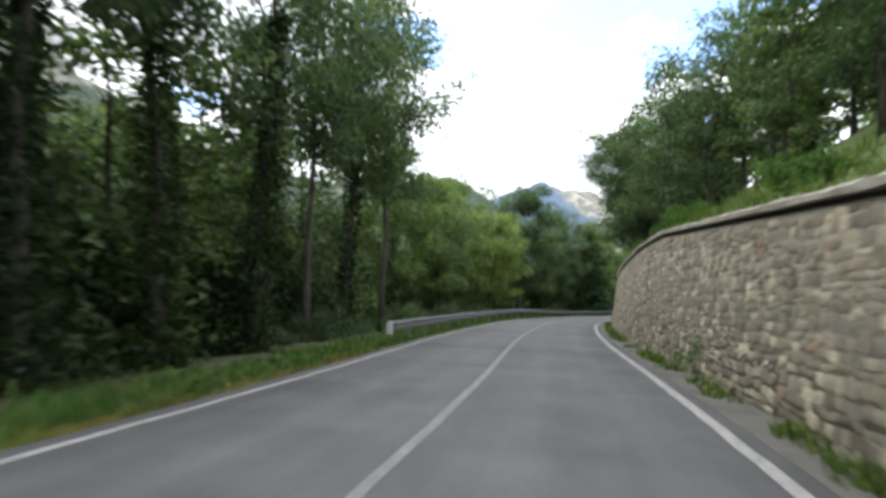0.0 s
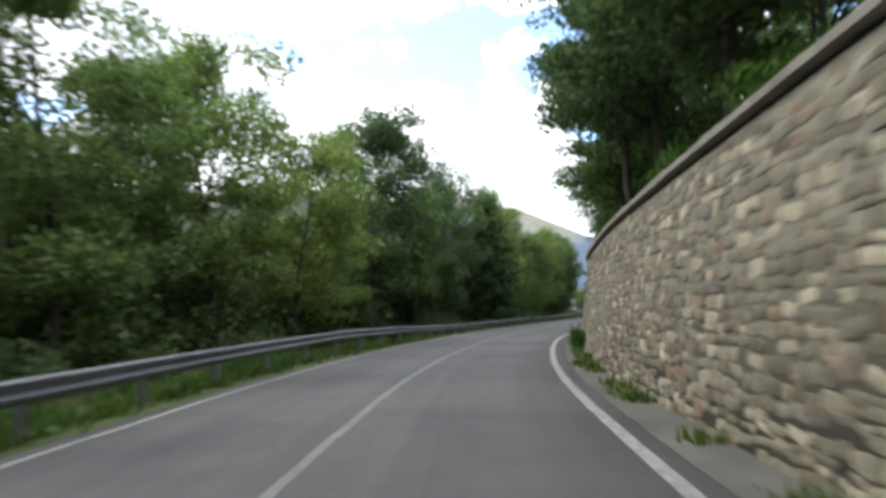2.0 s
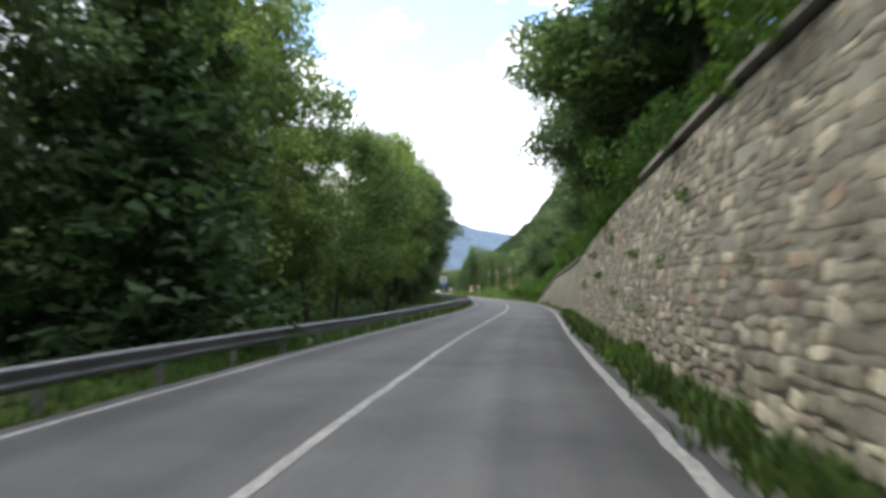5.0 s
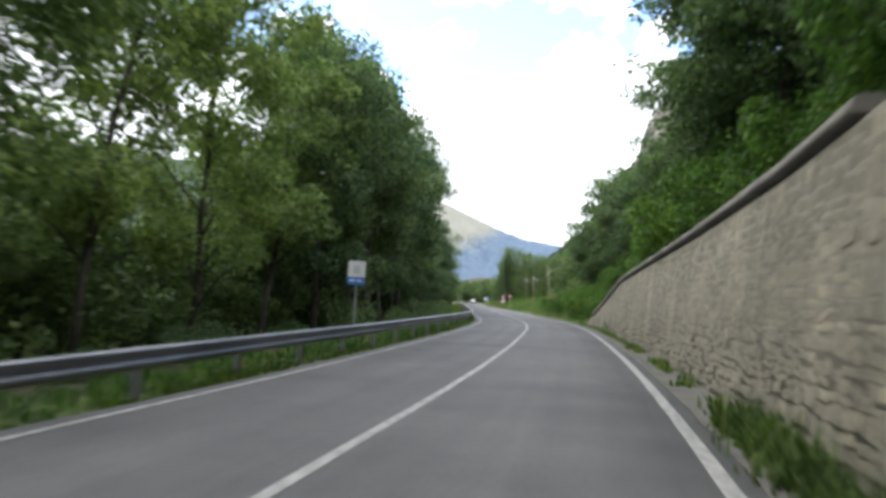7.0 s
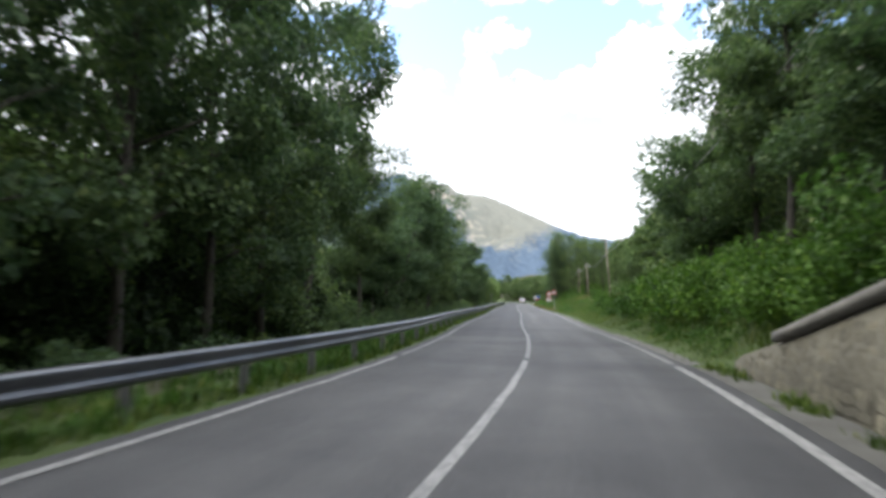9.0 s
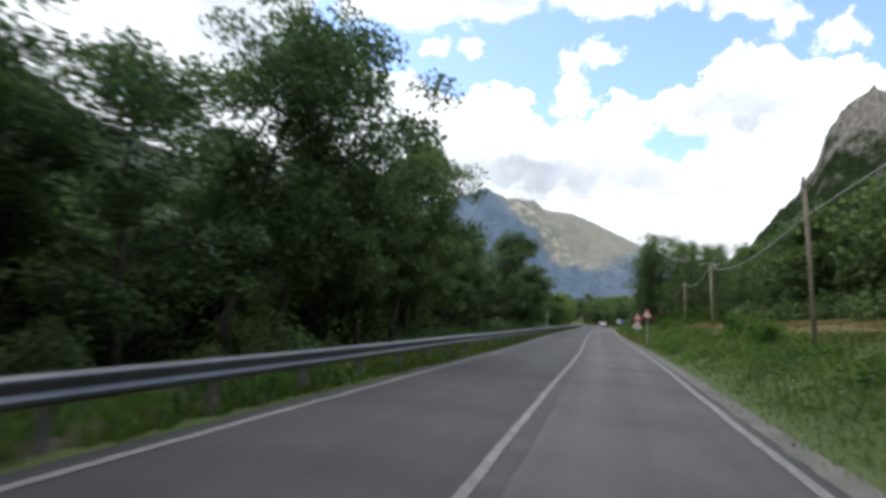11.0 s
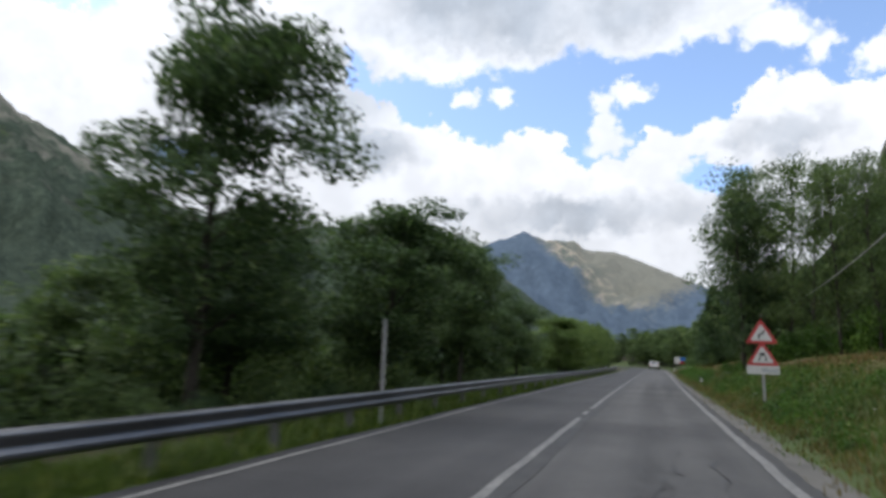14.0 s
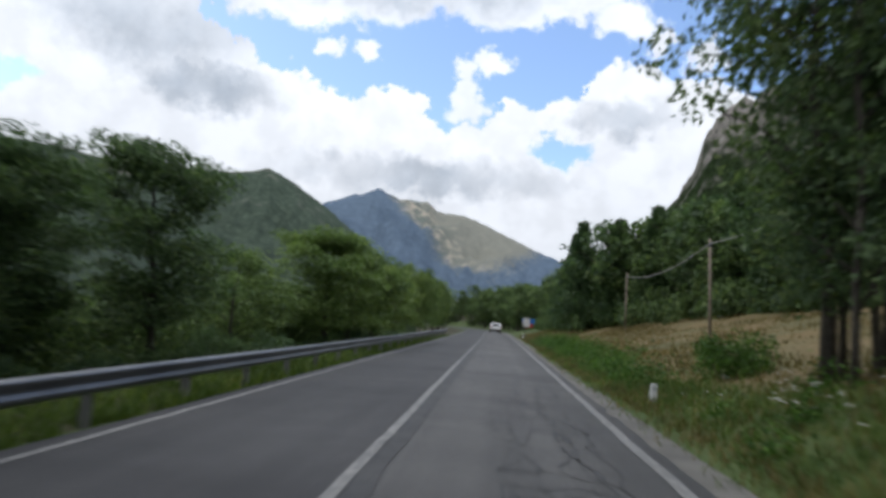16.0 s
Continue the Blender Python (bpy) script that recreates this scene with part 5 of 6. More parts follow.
    for s, n, h in ((282, 9.0, 10.8), (262, 15.5, 8.5), (273, 13.5, 9.5), (288, 9.2, 10.4), (277, 11.4, 9.6)):
        put("tree", FIRS[int(rng.integers(2))], s, n, h / 12.0, rng.uniform(0, 360), "dark spruce at the edge of the wood above the meadow", grp, wide=1.35)
    for s, n, h in ((279.5, 10.4, 9.8), (276, 12.6, 8.6), (258, 16, 7.5), (254, 17.5, 7.5), (266, 15, 8.5), (285, 9.6, 8), (292, 9.2, 7.5)):
        put("tree", FAR_TREES[int(rng.integers(3))], s, n, h / 12.0, rng.uniform(0, 360), "dark broad-leaved tree above the dry meadow", grp, wide=1.4)
    for k in range(46):
        s, n = rng.uniform(165, 320), rng.uniform(20, 46)
        deep(FAR_TREES[int(rng.integers(3))], s, n + max(0, 200 - s) * 0.12, rng.uniform(5.0, 7.5) if 225 < s < 262 else rng.uniform(6.5, 9.0), 1.35)
    for k in range(34):
        s, n = rng.uniform(185, 240), rng.uniform(25, 50)
        deep(FAR_TREES[int(rng.integers(3))], s, n, rng.uniform(8.0, 11.0), 1.3)
    for k in range(44):
        s, n = rng.uniform(322, 400), rng.uniform(-34, 26)
        if -5.5 < n < 6.0:
            continue
        deep(FAR_TREES[int(rng.integers(3))], s, n, rng.uniform(5.5, 8.5), 1.3)
    end, hd = at(322, 0), radians(heading(318))
    for k in range(60):
        ahead, aside = rng.uniform(24, 95), rng.uniform(-26, 22)
        q = end + ahead * np.array([math.sin(hd), math.cos(hd)]) + aside * np.array([math.cos(hd), -math.sin(hd)])
        if min(np.hypot(*(at(v, 0) - q)) for v in np.arange(330, 440, 3.0)) > 6.0:
            k = rng.uniform(0.45, 0.8)
            batch.append((FAR_TREES[int(rng.integers(3))], pose(q[0], q[1], -0.4, 0, 0, rng.uniform(0, 360)) @ Matrix.Diagonal((k * 1.3, k * 1.3, k, 1))))
    for k in range(26):
        deep(FAR_TREES[int(rng.integers(3))], 326 + k * 1.6, rng.uniform(4.8, 11), rng.uniform(5.5, 9.0), 1.4)
    s = 150.0
    while s < 318:
        edge = float(np.interp(s, EDGE_S, EDGE_N))
        if not 219 < s < 236:
            deep(FAR_TREES[int(rng.integers(3))], s, edge + rng.uniform(0.8, 3.0), rng.uniform(4.2, 9.8), rng.uniform(1.1, 1.5))
            x, y = at(s + 0.7, edge + rng.uniform(0.0, 0.8))
            k = rng.uniform(0.4, 1.05)
            batch.append((THICKET[int(rng.integers(2))], pose(x, y, float(ground_z(s, edge)) - 0.2, 0, 0, rng.uniform(0, 360)) @ Matrix.Diagonal((k, k, k, 1))))
        s += rng.uniform(1.6, 2.4)
    joined_trees("woodland", batch, "dense shady broad-leaved wood behind the roadside trees")
    for s, n, h in ((86.5, -7.2, 12.5),):
        put("tree", FIRS[0], s, n, h / 12.0, 40, "tall dark conifer behind the crash barrier", g_left, wide=1.5)
    # undergrowth
    s = 20.0
    while s < 280:
        k = int(rng.integers(3))
        put("bush", UNDERWOOD[k], s, -6.4 - abs(rng.normal(0, 0.9)), rng.uniform(0.4, 0.85), rng.uniform(0, 360), "leafy green shrub growing behind the crash barrier", "undergrowth")
        s += rng.uniform(2.6, 5.0) if s < 150 else rng.uniform(1.8, 3.6)
    s = 6.0
    while s < 152:
        k = int(rng.integers(3))
        put("bush", SHRUBS[k], s, 5.25 + abs(rng.normal(0, 0.4)), rng.uniform(0.4, 0.95), rng.uniform(0, 360), "leafy green shrub on the slope above the wall", "undergrowth")
        s += rng.uniform(1.4, 2.6) if s > 70 else rng.uniform(2.5, 5) + (4 if s < 26 else 0)
    s = 107.0
    while s < 152:
        put("bush", SHRUBS[int(rng.integers(3))], s, 5.2 + rng.uniform(0, 1.3), rng.uniform(0.7, 1.1), rng.uniform(0, 360), "leafy green shrub on the slope above the wall", "undergrowth")
        s += rng.uniform(1.3, 2.2)
    s = 66.0
    while s < 106:
        put("bush", SHRUBS[int(rng.integers(2))], s, 4.62 + rng.uniform(0, 0.35), rng.uniform(0.35, 0.75), rng.uniform(0, 360), "green shrub hanging over the top of the wall", "undergrowth", sink=0.25)
        s += rng.uniform(1.4, 2.6) if s < 76 else rng.uniform(0.7, 1.4)
    for s, n, k in ((207.0, 6.3, 0.48), (208.5, 7.2, 0.5), (206.0, 8.0, 0.4), (231.5, 9.0, 0.9), (229.5, 10.2, 0.9), (232.8, 8.4, 0.7), (227.0, 11.5, 1.0), (224, 13, 1.0), (176, 6.2, 0.5), (184, 7.0, 0.55), (237.8, 6.3, 0.55), (252, 4.9, 0.4), (258, 5.0, 0.45), (160, 5.2, 0.6), (155, 5.0, 0.8), (150, 5.2, 0.9)):
        put("bush", SHRUBS[2], s, n, k, rng.uniform(0, 360), "green shrub in the meadow beside the road", "undergrowth")


plant_rows()


# ---- grass and weeds ----
def tufts(name, places, blades, h, mat, label, rng, spread=0.12, width=0.02):
    """Blades of grass in tufts at the given s, n rows."""
    p = np.repeat(places, blades, 0)
    k = len(p)
    s = p[:, 0] + rng.normal(0, spread, k)
    n = p[:, 1] + rng.normal(0, spread, k)
    base = np.column_stack([at(s, n), ground_z(s, n) - 0.03])
    ht = h * rng.uniform(0.5, 1.25, k) * p[:, 2]
    ang = rng.uniform(0, 2 * math.pi, k)
    out = np.column_stack([np.cos(ang), np.sin(ang), np.zeros(k)])
    side = np.column_stack([-np.sin(ang), np.cos(ang), np.zeros(k)]) * width
    bend = rng.uniform(0.15, 0.7, k)[:, None] * ht[:, None]
    up = np.array([0, 0, 1.0])
    mid = base + out * bend * 0.3 + up * ht[:, None] * 0.6
    tip = base + out * bend + up * ht[:, None]
    v = np.stack([base - side, base + side, mid + side * 0.8, mid - side * 0.8, tip], 1).reshape(-1, 3)
    o = np.arange(k)[:, None] * 5
    quads = np.concatenate([o + [0, 1, 2, 3], o + [3, 2, 4, 4]], 0)
    me = bpy.data.meshes.new(name)
    faces = [tuple(q) if q[2] != q[3] else tuple(q[:3]) for q in quads.tolist()]
    me.from_pydata(v.tolist(), [], faces)
    me.materials.append(mat)
    tagged(new(name, me), label, "grass", kind="stuff")


def flower_heads(name, s, n, rng, r, mat, label):
    """Small four-petalled heads on thin stalks."""
    verts, faces = [], []
    base = np.column_stack([at(s, n), ground_z(s, n)])
    for p, h in zip(base, rng.uniform(0.16, 0.36, len(s))):
        o = len(verts)
        c = p + (rng.normal(0, 0.03), rng.normal(0, 0.03), h)
        verts += [p + (-0.003, 0, 0), p + (0.003, 0, 0), c]
        faces.append((o, o + 1, o + 2))
        for k in range(4):
            a = k * math.pi / 2 + rng.uniform(0, 0.6)
            i = len(verts)
            verts += [c, c + (r * math.cos(a), r * math.sin(a), 0.008), c + (r * math.cos(a + 1.2), r * math.sin(a + 1.2), 0.010)]
            faces.append((i, i + 1, i + 2))
    tagged(new(name, mesh_from(name, verts, faces, mat)), label, "flowers", kind="stuff")


def build_grass():
    rng = np.random.default_rng(8)
    c = 700
    s = rng.uniform(190, 290, c)
    tufts("verge_dry_grass", np.column_stack([s, 3.88 + np.abs(rng.normal(0, 0.10, c)), rng.uniform(0.5, 1.2, c)]), 10, 0.15, DRY, "short dry brown grass along the gravel edge", rng, 0.12, 0.012)
    edge = np.random.default_rng(63)
    c = 420
    tufts("verge_dry_grass", np.column_stack([edge.uniform(-2, 17, c), -3.28 - np.abs(edge.normal(0, 0.16, c)), edge.uniform(0.5, 1.2, c)]), 10, 0.12, DRY, "short dry brown grass along the edge of the asphalt", edge, 0.1, 0.011)
    c = 5200
    s = rng.uniform(0, 285, c)
    n = -3.35 - rng.random(c) ** 1.5 * 2.2
    tufts("verge_grass", np.column_stack([s, n, rng.uniform(0.5, 1.2, c)]), 9, 0.22, SHADE_TONED_GRASS, "green roadside grass under the crash barrier", rng)
    more = np.random.default_rng(41)
    c = 1500
    tufts("verge_weeds", np.column_stack([more.uniform(0, 165, c), -3.55 - more.random(c) ** 1.3 * 1.9, more.uniform(0.4, 1.4, c)]), 14, 0.27, SHRUB, "lush green weeds under the crash barrier", more, 0.14, 0.02)
    c = 2600
    tufts("verge_grass", np.column_stack([more.uniform(165, 262, c), -3.3 - more.random(c) ** 1.4 * 2.2, more.uniform(0.5, 1.3, c)]), 10, 0.25, SHADE_TONED_GRASS, "green roadside grass under the crash barrier", more)
    c = 900
    s = rng.uniform(0, 140, c)
    s = s[np.array([noise.noise(Vector((v * 0.45, 4, 0))) for v in s]) > -0.05]
    n = 3.74 - np.abs(rng.normal(0, 0.09, len(s)))
    lush = 74 + rng.random(420) * 34
    tufts("wall_foot_grass", np.column_stack([lush, 3.62 + rng.normal(0, 0.09, 420), rng.uniform(0.5, 1.3, 420)]), 20, 0.34, SHADE_TONED_GRASS, "tall lush grass along the foot of the retaining wall", rng, 0.12, 0.018)
    tufts("wall_foot_weeds", np.column_stack([s, n, rng.uniform(0.4, 1.5, len(s))]), 16, 0.16, SHADE_TONED_GRASS, "green weeds along the foot of the retaining wall", rng, 0.1, 0.018)
    c = 8000
    s = 139.5 + rng.random(c) * 120
    n = 3.85 + rng.random(c) ** 1.4 * np.interp(s, (140, 160, 185, 215, 230, 239), (7.5, 5.2, 3.6, 3.2, 2.6, 1.1))
    tufts("meadow_grass", np.column_stack([s, n, rng.uniform(0.5, 1.3, c) * np.interp(n, (3.8, 4.8), (0.4, 1.0))]), 12, 0.23, GRASS, "green grass on the verge beside the meadow", rng, 0.25, 0.009)
    hay = np.random.default_rng(91)
    c = 15000
    s = 160 + hay.random(c) ** 0.8 * 142
    n = np.interp(s, (160, 182, 215, 231, 239), (8.2, 6.4, 5.8, 5.2, 4.6)) + hay.random(c) ** 1.3 * 13
    lush = np.array([noise.noise(Vector((a * 0.16, b * 0.3, 2))) for a, b in zip(s, n)])
    tufts("dry_meadow_grass", np.column_stack([s, n, hay.uniform(0.5, 1.2, c) * np.clip(1 + lush, 0.5, 1.6)]), 6, 0.19, DRY, "dry brown grass of the rising meadow", hay, 0.4, 0.014)
    c = 1900
    tufts("verge_dry_grass", np.column_stack([hay.uniform(200, 262, c), 3.9 + hay.random(c) ** 1.6 * 3.2, hay.uniform(0.5, 1.2, c)]), 8, 0.19, DRY, "dry straw among the roadside grass", hay, 0.3, 0.010)
    herbs = np.random.default_rng(52)
    ctr = np.column_stack([herbs.uniform(140, 262, 430), 4.15 + herbs.random(430) ** 1.5 * 2.4, herbs.uniform(0.12, 0.32, 430)])
    ctr = ctr[np.hypot(ctr[:, 0] - 235.2, ctr[:, 1] - 4.3) > 1.7]
    ctr = ctr[np.array([noise.noise(Vector((a * 0.22, b * 0.4, 9))) for a, b, _ in ctr]) > -0.12]
    ctr = np.concatenate([ctr, np.column_stack([herbs.uniform(237.5, 272, 130), 4.3 + herbs.random(130) * 0.9, herbs.uniform(0.25, 0.5, 130)])])
    pick = np.repeat(np.arange(len(ctr)), 90)
    q = herbs.normal(size=(len(pick), 3)) * ctr[pick, 2:3] * np.array([0.75, 0.75, 0.8])
    ss, nn = ctr[pick, 0] + q[:, 0], ctr[pick, 1] + q[:, 1]
    v, f = leaf_quads(np.column_stack([at(ss, nn), ground_z(ss, nn) + np.abs(q[:, 2]) + 0.03]), 0.085, herbs)
    tagged(new("tall_weeds", quick_mesh("tall_weeds", v, f, SHRUB)), "lush green weeds among the roadside grass", "weeds", kind="stuff")
    c = 500
    s = rng.uniform(141, 215, c)
    n = 4.2 + rng.random(c) * 5.0
    flower_heads("meadow_flowers", s, n, rng, 0.024, PETAL, "small pale yellow flowers in the meadow grass")
    flower_heads("white_umbels", rng.uniform(160, 236, 110), 4.2 + rng.random(110) * 2.2, rng, 0.045, WHITE_PETAL, "white flower umbels in the roadside grass")
    flower_heads("white_umbels", hay.normal(232.8, 0.5, 16), hay.normal(5.1, 0.3, 16), hay, 0.05, WHITE_PETAL, "white flower umbels in the roadside grass")
    c = 1800
    s = rng.uniform(0, 150, c)
    n = 4.75 + rng.random(c) * 3.0
    tufts("slope_grass", np.column_stack([s, n, rng.uniform(0.6, 1.3, c)]), 9, 0.34, GRASS, "green grass on the slope above the wall", rng, 0.2)


build_grass()


def wall_plant(s, z, size, k, label):
    x, y = at(s, wall_n(s) + BATTER * z - 0.02)
    ob = thing("bush", label, "bush", pose(x, y, z - 0.1, 0, 0, 70 * k) @ Matrix.Diagonal((size * (0.4 + 0.25 * (k % 3)), size * 0.42, size * (0.8 + 0.2 * (k % 2)), 1)), "plants on the retaining wall")
    for nm, me in zip(("stems", "foliage"), WALL_TUFTS[k % 3] if size < 0.45 else SHRUBS[k % 2]):
        child(nm, me, ob)


WALL_TUFTS = [shrub_mesh(RNG, w, h, 170, 0.30, SHRUB) for w, h in ((2.6, 1.2), (1.8, 2.2), (2.2, 1.6))]
for i, (s, z, size) in enumerate(((50.6, 2.85, 0.20), (53.6, 1.9, 0.26), (52.4, 2.45, 0.18), (51.2, 0.0, 0.85), (73.4, 2.65, 0.42), (72.9, 0.55, 0.78), (73.0, 1.1, 0.4), (72.7, 0.2, 0.5), (71.0, 0.0, 0.3), (77.2, 0.0, 0.4), (78.8, 0.0, 0.35),
                                  (31.5, 0.0, 0.28), (26.5, 0.0, 0.2), (14.2, 0.2, 0.35), (13.6, 0.0, 0.3), (76.5, 1.9, 0.16), (79.2, 1.6, 0.2), (82.0, 2.7, 0.22), (84.6, 1.0, 0.24), (83.2, 1.8, 0.18),
                                  (86.0, 2.1, 0.22), (88.5, 1.3, 0.24), (90.5, 2.7, 0.3), (93.0, 1.8, 0.25), (96.0, 2.6, 0.35), (99.0, 1.5, 0.25),
                                  (75.0, 0.0, 0.35), (80.0, 0.0, 0.4), (84.0, 0.0, 0.45), (112.0, 0.0, 0.3), (115.4, 0.0, 0.25), (131.0, 0.0, 0.35))):
    wall_plant(s, z, size, i, "small green plant rooted in the joints of the stone wall" if z > 0.05 else "green weeds at the foot of the stone wall")


# ---- signs ----
def tri_bm(side, inset, y0, y1, bm=None):
    """Upright triangle plate with rounded corners, point up, centred on x, its base at z 0."""
    bm = bm or bmesh.new()
    h = side * math.sqrt(3) / 2
    pts = []
    for cx, cz, a0 in ((side / 2 - inset * 1.732 - 0.05, inset + 0.035, -90), (0, h - 2 * inset - 0.07, 30), (-side / 2 + inset * 1.732 + 0.05, inset + 0.035, 150)):
        for k in range(5):
            a = radians(a0 + k * 30)
            pts.append((cx + 0.035 * math.cos(a), cz + 0.035 * math.sin(a)))
    lo = [bm.verts.new((x, y0, z)) for x, z in pts]
    hi = [bm.verts.new((x, y1, z)) for x, z in pts]
    bm.faces.new(lo)
    bm.faces.new(hi[::-1])
    for k in range(len(pts)):
        bm.faces.new((lo[k], hi[k], hi[(k + 1) % len(pts)], lo[(k + 1) % len(pts)]))
    bmesh.ops.recalc_face_normals(bm, faces=bm.faces)
    return bm


def bars_bm(polys, y0, y1):
    """Flat symbol pieces from outlines in x, z."""
    bm = bmesh.new()
    for pts in polys:
        lo = [bm.verts.new((x, y0, z)) for x, z in pts]
        hi = [bm.verts.new((x, y1, z)) for x, z in pts]
        bm.faces.new(lo)
        bm.faces.new(hi[::-1])
        for k in range(len(pts)):
            bm.faces.new((lo[k], hi[k], hi[(k + 1) % len(pts)], lo[(k + 1) % len(pts)]))
    bmesh.ops.recalc_face_normals(bm, faces=bm.faces)
    return bm


def pole_bm(r, z0, z1):
    bm = bmesh.new()
    bmesh.ops.create_cone(bm, cap_ends=True, segments=14, radius1=r, radius2=r, depth=z1 - z0, matrix=Matrix.Translation((0, 0, (z0 + z1) / 2)))
    return bm


def warning_plate(parent, z, side, symbol):
    symbol = [[(x * side / 0.9, 0.04 * side + (z - 0.04) * side / 0.9) for x, z in poly] for poly in symbol]
    plate = part("warning_plate", tri_bm(side, 0.0, -0.030, -0.042), RED, parent, "red-bordered triangular plate")
    part("plate_back", tri_bm(side, 0.004, -0.029, -0.024), GREYP, plate, "grey metal back of the plate")
    part("field", tri_bm(side, 0.092 * side, -0.043, -0.046), WHITE, plate, "white inner triangle")
    part("symbol", bars_bm(symbol, -0.047, -0.049), BLACK, plate, "black symbol")
    plate.location.z = z
    for c in plate.children:
        c.location = (0, 0, 0)
    return plate


JUNCTION = [((-0.03, 0.17), (0.045, 0.17), (0.045, 0.40), (0.07, 0.40), (0.008, 0.49), (-0.055, 0.40), (-0.03, 0.40)), ((-0.12, 0.27), (-0.035, 0.27), (-0.035, 0.33), (-0.12, 0.33))]
BENDS = [((-0.10, 0.15), (-0.045, 0.15), (-0.045, 0.26), (0.075, 0.30), (0.075, 0.36), (0.02, 0.36), (0.02, 0.335), (-0.10, 0.29)), ((0.045, 0.365), (0.105, 0.365), (0.06, 0.45))]
SKID = [((-0.14, 0.15), (-0.10, 0.15), (-0.05, 0.22), (-0.07, 0.28), (-0.10, 0.28), (-0.09, 0.22)), ((0.05, 0.15), (0.09, 0.15), (0.13, 0.22), (0.10, 0.28), (0.07, 0.28), (0.09, 0.22)),
        ((-0.09, 0.31), (0.08, 0.31), (0.07, 0.37), (0.04, 0.40), (-0.05, 0.40), (-0.08, 0.37))]


def sign_single(s, n):
    x, y = at(s, n)
    ob = thing("road_sign", "triangular red and white warning sign on a steel pole", "road sign", pose(x, y, float(ground_z(s, n)), 0, -2, -heading(s)))
    part("pole", pole_bm(0.028, -0.3, 2.3), PALE_STEEL, ob, "galvanised pole")
    warning_plate(ob, 1.83, 0.68, JUNCTION)


def sign_double(s, n):
    x, y = at(s, n)
    ob = thing("road_sign", "two stacked triangular warning signs above a white plate on one pole", "road sign", pose(x, y, float(ground_z(s, n)), 0, 0, -heading(s)))
    part("pole", pole_bm(0.034, -0.3, 2.2), PALE_STEEL, ob, "galvanised pole")
    warning_plate(ob, 1.63, 0.80, BENDS)
    warning_plate(ob, 1.03, 0.80, SKID)
    pl = part("extra_plate", box_bm(-0.40, 0.40, -0.042, -0.030, 0.80, 1.03, 0.003), WHITE, ob, "white rectangular plate")
    part("print", bars_bm([((-0.02, 0.86), (0.37, 0.84), (0.37, 0.96), (0.18, 0.93), (0.05, 0.99), (-0.06, 0.95))], -0.043, -0.045), LIGHTGREY, pl, "faded grey print")


def stop_sign():
    s, n = 117.8, -4.75
    x, y = at(s, n)
    g = float(ground_z(s, n))
    ob = thing("bus_stop_sign", "white and blue bus stop plate on a dark grey pole", "bus stop sign", pose(x, y, g, 0, 1.5, -heading(s)))
    part("pole", pole_bm(0.035, -0.3, 2.4 - g), GREYP, ob, "dark grey pole")
    pl = part("plate", box_bm(-0.27, 0.27, -0.07, -0.04, 1.65 - g, 2.36 - g, 0.008), WHITE, ob, "white plate")
    part("blue_band", box_bm(-0.268, 0.268, -0.076, -0.0705, 1.652 - g, 1.88 - g), BLUE, pl, "blue lower band")
    part("pictogram", bars_bm([((-0.09, 1.98 - g), (0.11, 1.98 - g), (0.11, 2.20 - g), (-0.09, 2.22 - g))], -0.071, -0.074), LIGHTGREY, pl, "grey printed square")
    part("writing", bars_bm([((-0.20, 1.74 - g), (-0.02, 1.74 - g), (-0.02, 1.80 - g), (-0.20, 1.80 - g)), ((0.04, 1.74 - g), (0.2, 1.74 - g), (0.2, 1.80 - g), (0.04, 1.80 - g))], -0.077, -0.079), WHITE, pl, "pale bars")


def bare_pole():
    s, n = 206.9, -3.46
    x, y = at(s, n)
    g = float(ground_z(s, n))
    ob = thing("marker_pole", "bare pale steel pole standing behind the crash barrier", "pole", pose(x, y, g, 0, 0, -heading(s)))
    part("pole", pole_bm(0.035, -0.3, 1.95 - g), PALE_STEEL, ob, "galvanised pole")
    part("cap", box_bm(-0.038, 0.038, -0.038, 0.038, 1.94 - g, 1.98 - g, 0.01), GREYP, ob, "dark cap")


def end_signs():
    for s, n, kind in ((292, 4.6, "plate"), (300, 5.4, "blue")):
        x, y = at(s, n)
        g = float(ground_z(s, n))
        ob = thing("road_sign", "small white sign plate on a pole far along the road" if kind == "plate" else "blue and red direction board far along the road", "road sign", pose(x, y, g, 0, 0, -heading(s)))
        part("pole", pole_bm(0.03, -0.3, 2.0), STEEL, ob, "galvanised pole")
        if kind == "plate":
            part("plate", box_bm(-0.4, 0.4, -0.05, -0.03, 1.1, 2.0, 0.01), WHITE, ob, "white plate")
        else:
            part("plate", box_bm(-0.9, 0.7, -0.05, -0.03, 1.3, 1.9, 0.01), BLUE, ob, "blue plate")
            part("lower_plate", box_bm(-0.5, 0.5, -0.05, -0.03, 0.85, 1.25, 0.01), RED, ob, "red plate")


def marker_post(s, n, h=0.34):
    x, y = at(s, n)
    ob = thing("marker_post", "short white roadside marker post in the grass", "marker post", pose(x, y, float(ground_z(s, n)), 0, 3, -heading(s)), "marker posts")
    part("post", box_bm(-0.06, 0.06, -0.05, 0.05, -0.1, h, 0.02), WHITE, ob)
    part("band", box_bm(-0.045, 0.045, -0.055, -0.0505, h * 0.62, h * 0.85), LIGHTGREY, ob, "grey reflector")


sign_single(195.5, 3.95)
sign_double(214.6, 4.45)
stop_sign()
bare_pole()
end_signs()
marker_post(236.3, 4.25)
marker_post(286, 4.0, 0.6)


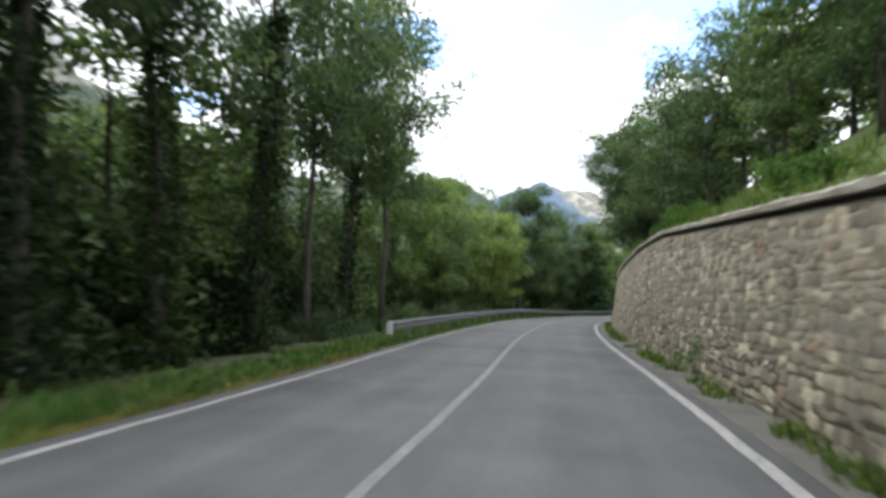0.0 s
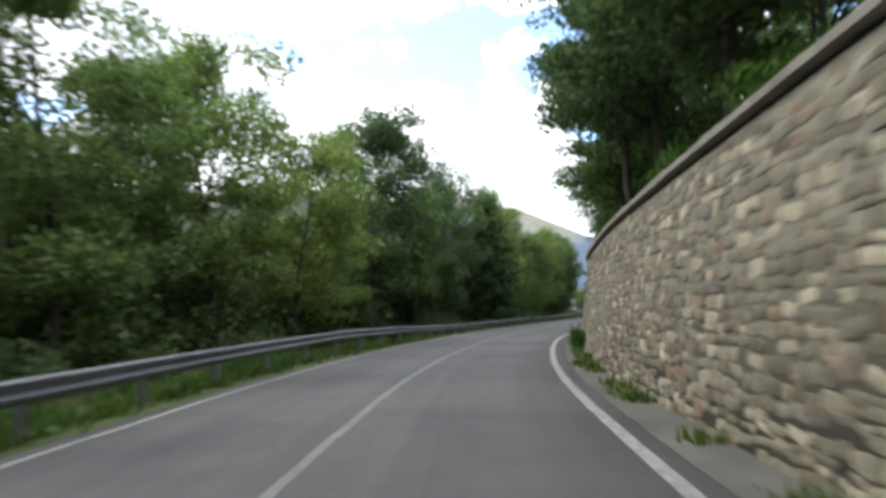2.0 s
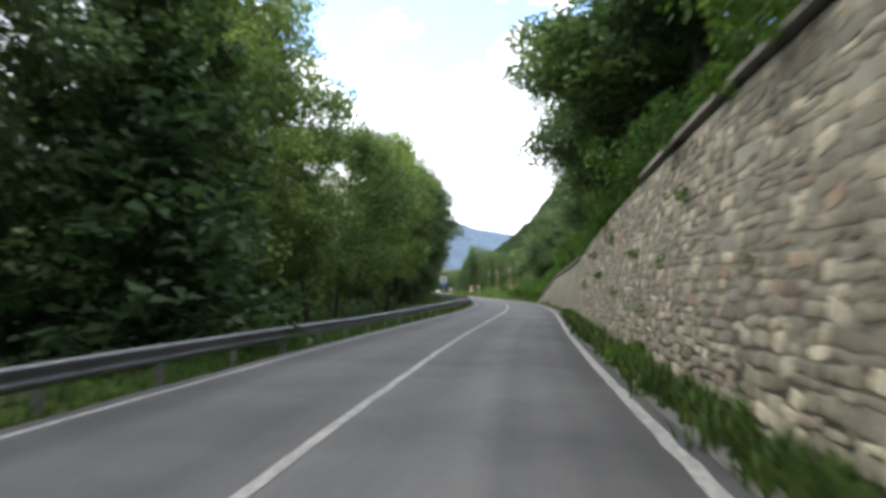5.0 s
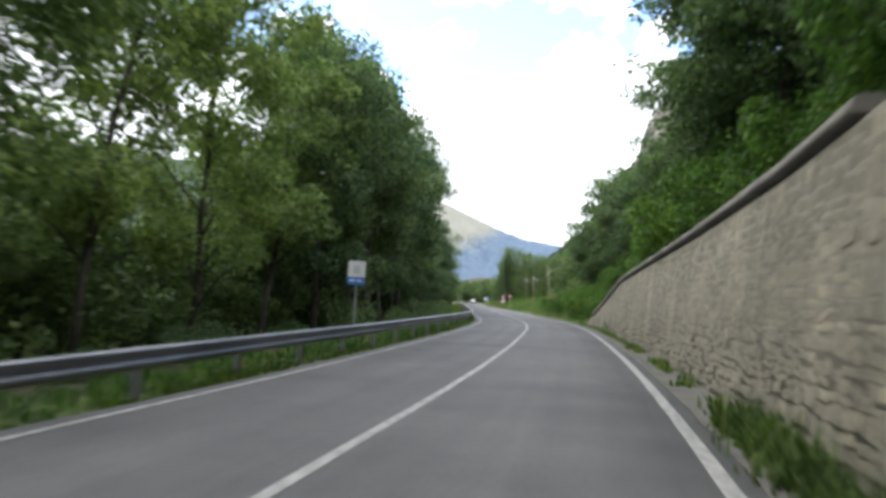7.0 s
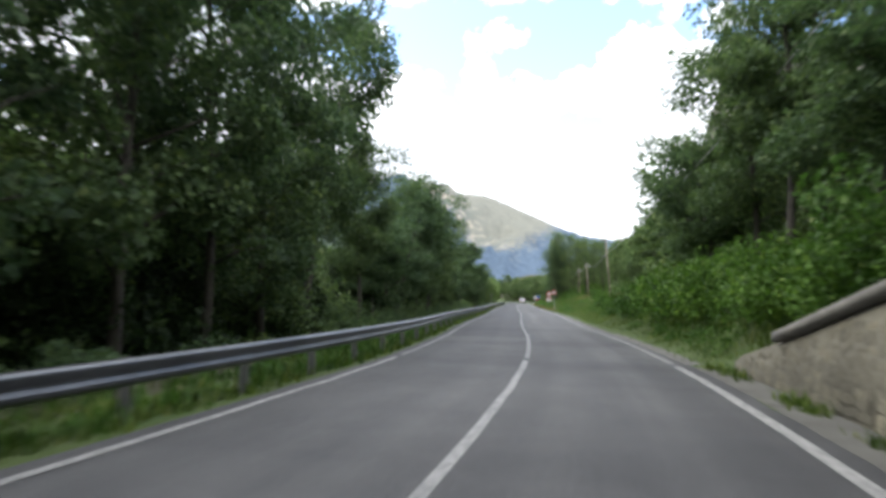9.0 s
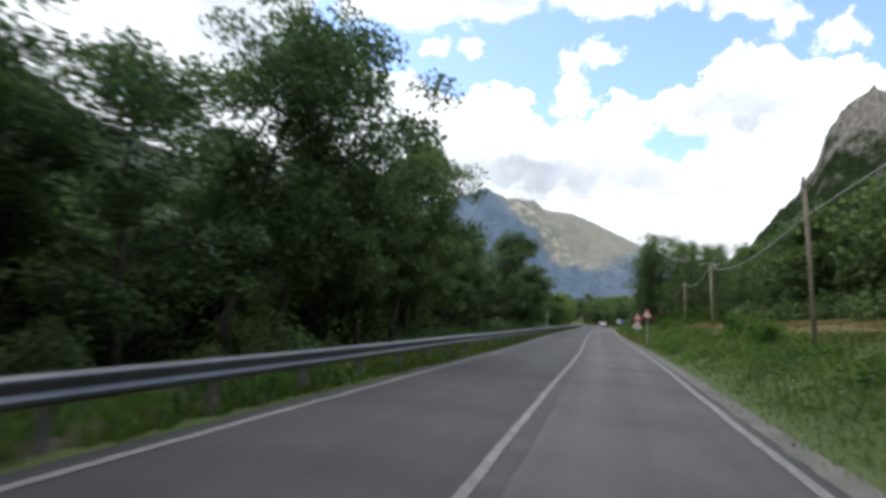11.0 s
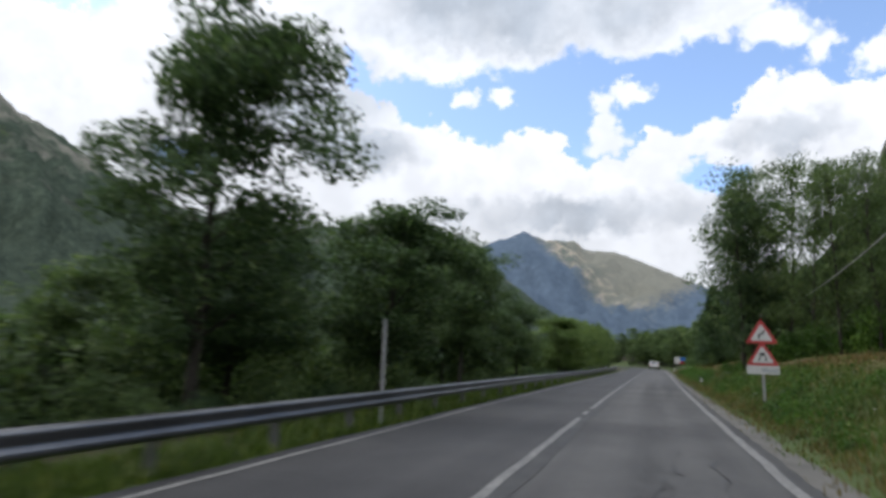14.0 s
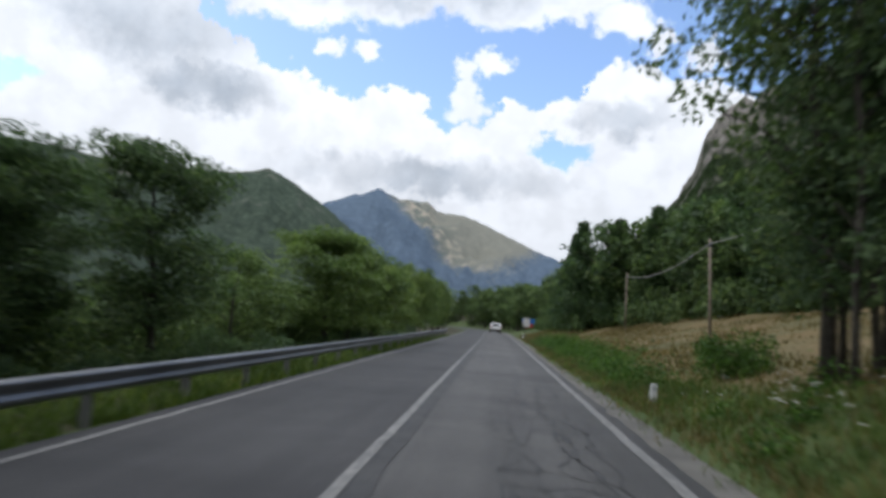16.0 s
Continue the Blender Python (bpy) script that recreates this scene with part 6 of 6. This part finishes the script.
# ---- poles and cables ----
POLES = ((171.3, 6.35, 4.65, -0.42), (191.0, 7.15, 3.9, -0.3), (217.5, 9.1, 4.25, -0.22), (249.0, 9.55, 3.95, -0.08), (268.0, 10.2, 4.0, 0.0))
heads = []
for s, n, h, lean in POLES:
    x, y = at(s, n)
    g = float(ground_z(s, n))
    hd = radians(heading(s))
    dx, dy = math.cos(hd) * lean, -math.sin(hd) * lean
    ob = thing("utility_pole", "leaning weathered wooden utility pole in the meadow", "utility pole", pose(x, y, g), "utility poles")
    child("pole", tubes("pole", [([(0, 0, -0.5), (dx * 0.5, dy * 0.5, h * 0.5), (dx, dy, h)], [0.060, 0.055, 0.047])], WOOD, 10), ob)
    arm = box_bm(-0.06, 0.06, -0.05, 0.05, -0.12, 0.06, 0.01)
    a = part("bracket", arm, STEEL, ob, "steel cable bracket")
    a.location = (dx + 0.02, dy, h - 0.22)
    heads.append(Vector((x + dx, y + dy, g + h - (1.15 if s < 180 else 0.2))))


def cable(name, a, b, sag, r, label):
    ts = np.linspace(0, 1, 17)
    pts = [tuple(a.lerp(b, t) - Vector((0, 0, sag * 4 * t * (1 - t)))) for t in ts]
    tagged(new(name, tubes(name, [(pts, [r] * 17)], CABLE, 5)), label, "cable", "overhead cables")


x, y = at(140.0, 7.5)
first = Vector((x, y, 9.0))
for a, b in zip([first] + heads[:-1], heads):
    cable("overhead_cable", a, b, 0.55, 0.022, "grey overhead telephone cable between wooden poles")
x, y = at(196, -16)
cable("overhead_cable", heads[0] + Vector((0, 0, 0.95)), Vector((x, y, 9.5)), 0.4, 0.006, "thin overhead wire crossing the road")


# ---- car on the road ahead ----
def build_car(s, n):
    x, y = at(s, n)
    ob = thing("car", "small white hatchback on the road ahead, seen from behind", "car", pose(x, y, 0.02, 0, 0, -heading(s)))
    bm = bmesh.new()
    prof = ((-2.0, 0.30), (-2.05, 0.62), (-1.98, 0.95), (-1.70, 1.40), (-1.30, 1.47), (0.25, 1.46), (1.0, 0.98), (1.85, 0.82), (2.02, 0.60), (2.0, 0.30))
    rows = []
    for xx, k in ((-0.86, 0.0), (-0.80, 1.0), (0.80, 1.0), (0.86, 0.0)):
        rows.append([bm.verts.new((xx * (1.0 if z < 1.0 else 0.84), yy * (0.985 if k == 0 else 1.0), z)) for yy, z in prof])
    for a, b in zip(rows[:-1], rows[1:]):
        for i in range(len(prof)):
            j = (i + 1) % len(prof)
            bm.faces.new((a[i], a[j], b[j], b[i]))
    bm.faces.new(rows[0])
    bm.faces.new(rows[-1][::-1])
    bmesh.ops.recalc_face_normals(bm, faces=bm.faces)
    bmesh.ops.bevel(bm, geom=[e for e in bm.edges if e.calc_face_angle(0) > 0.4], offset=0.05, segments=2, affect="EDGES")
    part("body", bm, CARPAINT, ob, "white painted body")
    rw = bmesh.new()
    vs = [rw.verts.new(c) for c in ((-0.62, -2.00, 1.0), (0.62, -2.00, 1.0), (0.56, -1.77, 1.36), (-0.56, -1.77, 1.36), (-0.62, -1.95, 1.0), (0.62, -1.95, 1.0), (0.56, -1.72, 1.36), (-0.56, -1.72, 1.36))]
    for q in ((0, 1, 2, 3), (7, 6, 5, 4), (0, 4, 5, 1), (1, 5, 6, 2), (2, 6, 7, 3), (3, 7, 4, 0)):
        rw.faces.new([vs[i] for i in q])
    part("rear_window", rw, GLASSY, ob, "dark rear window")
    part("bumper", box_bm(-0.84, 0.84, -2.10, -1.95, 0.30, 0.55, 0.04), RUBBER, ob, "dark rear bumper")
    part("number_plate", box_bm(-0.26, 0.26, -2.075, -2.055, 0.62, 0.73), LIGHTGREY, ob, "pale plate")
    for sx in (-1, 1):
        part("tail_lamp", box_bm(sx * 0.74 - 0.08, sx * 0.74 + 0.08, -2.06, -1.97, 0.72, 0.98, 0.02), TAIL, ob, "red tail lamp")
        for yy in (-1.35, 1.3):
            w = bmesh.new()
            bmesh.ops.create_cone(w, cap_ends=True, segments=20, radius1=0.30, radius2=0.30, depth=0.19, matrix=Matrix.Translation((sx * 0.77, yy, 0.30)) @ Matrix.Rotation(math.pi / 2, 4, "Y"))
            wheel = part("wheel", w, RUBBER, ob, "black tyre")
            r = bmesh.new()
            bmesh.ops.create_cone(r, cap_ends=True, segments=16, radius1=0.19, radius2=0.19, depth=0.2, matrix=Matrix.Translation((sx * 0.775, yy, 0.30)) @ Matrix.Rotation(math.pi / 2, 4, "Y"))
            part("rim", r, STEEL, wheel, "steel rim")


build_car(318.0, 1.5)
build_stones(WALL)
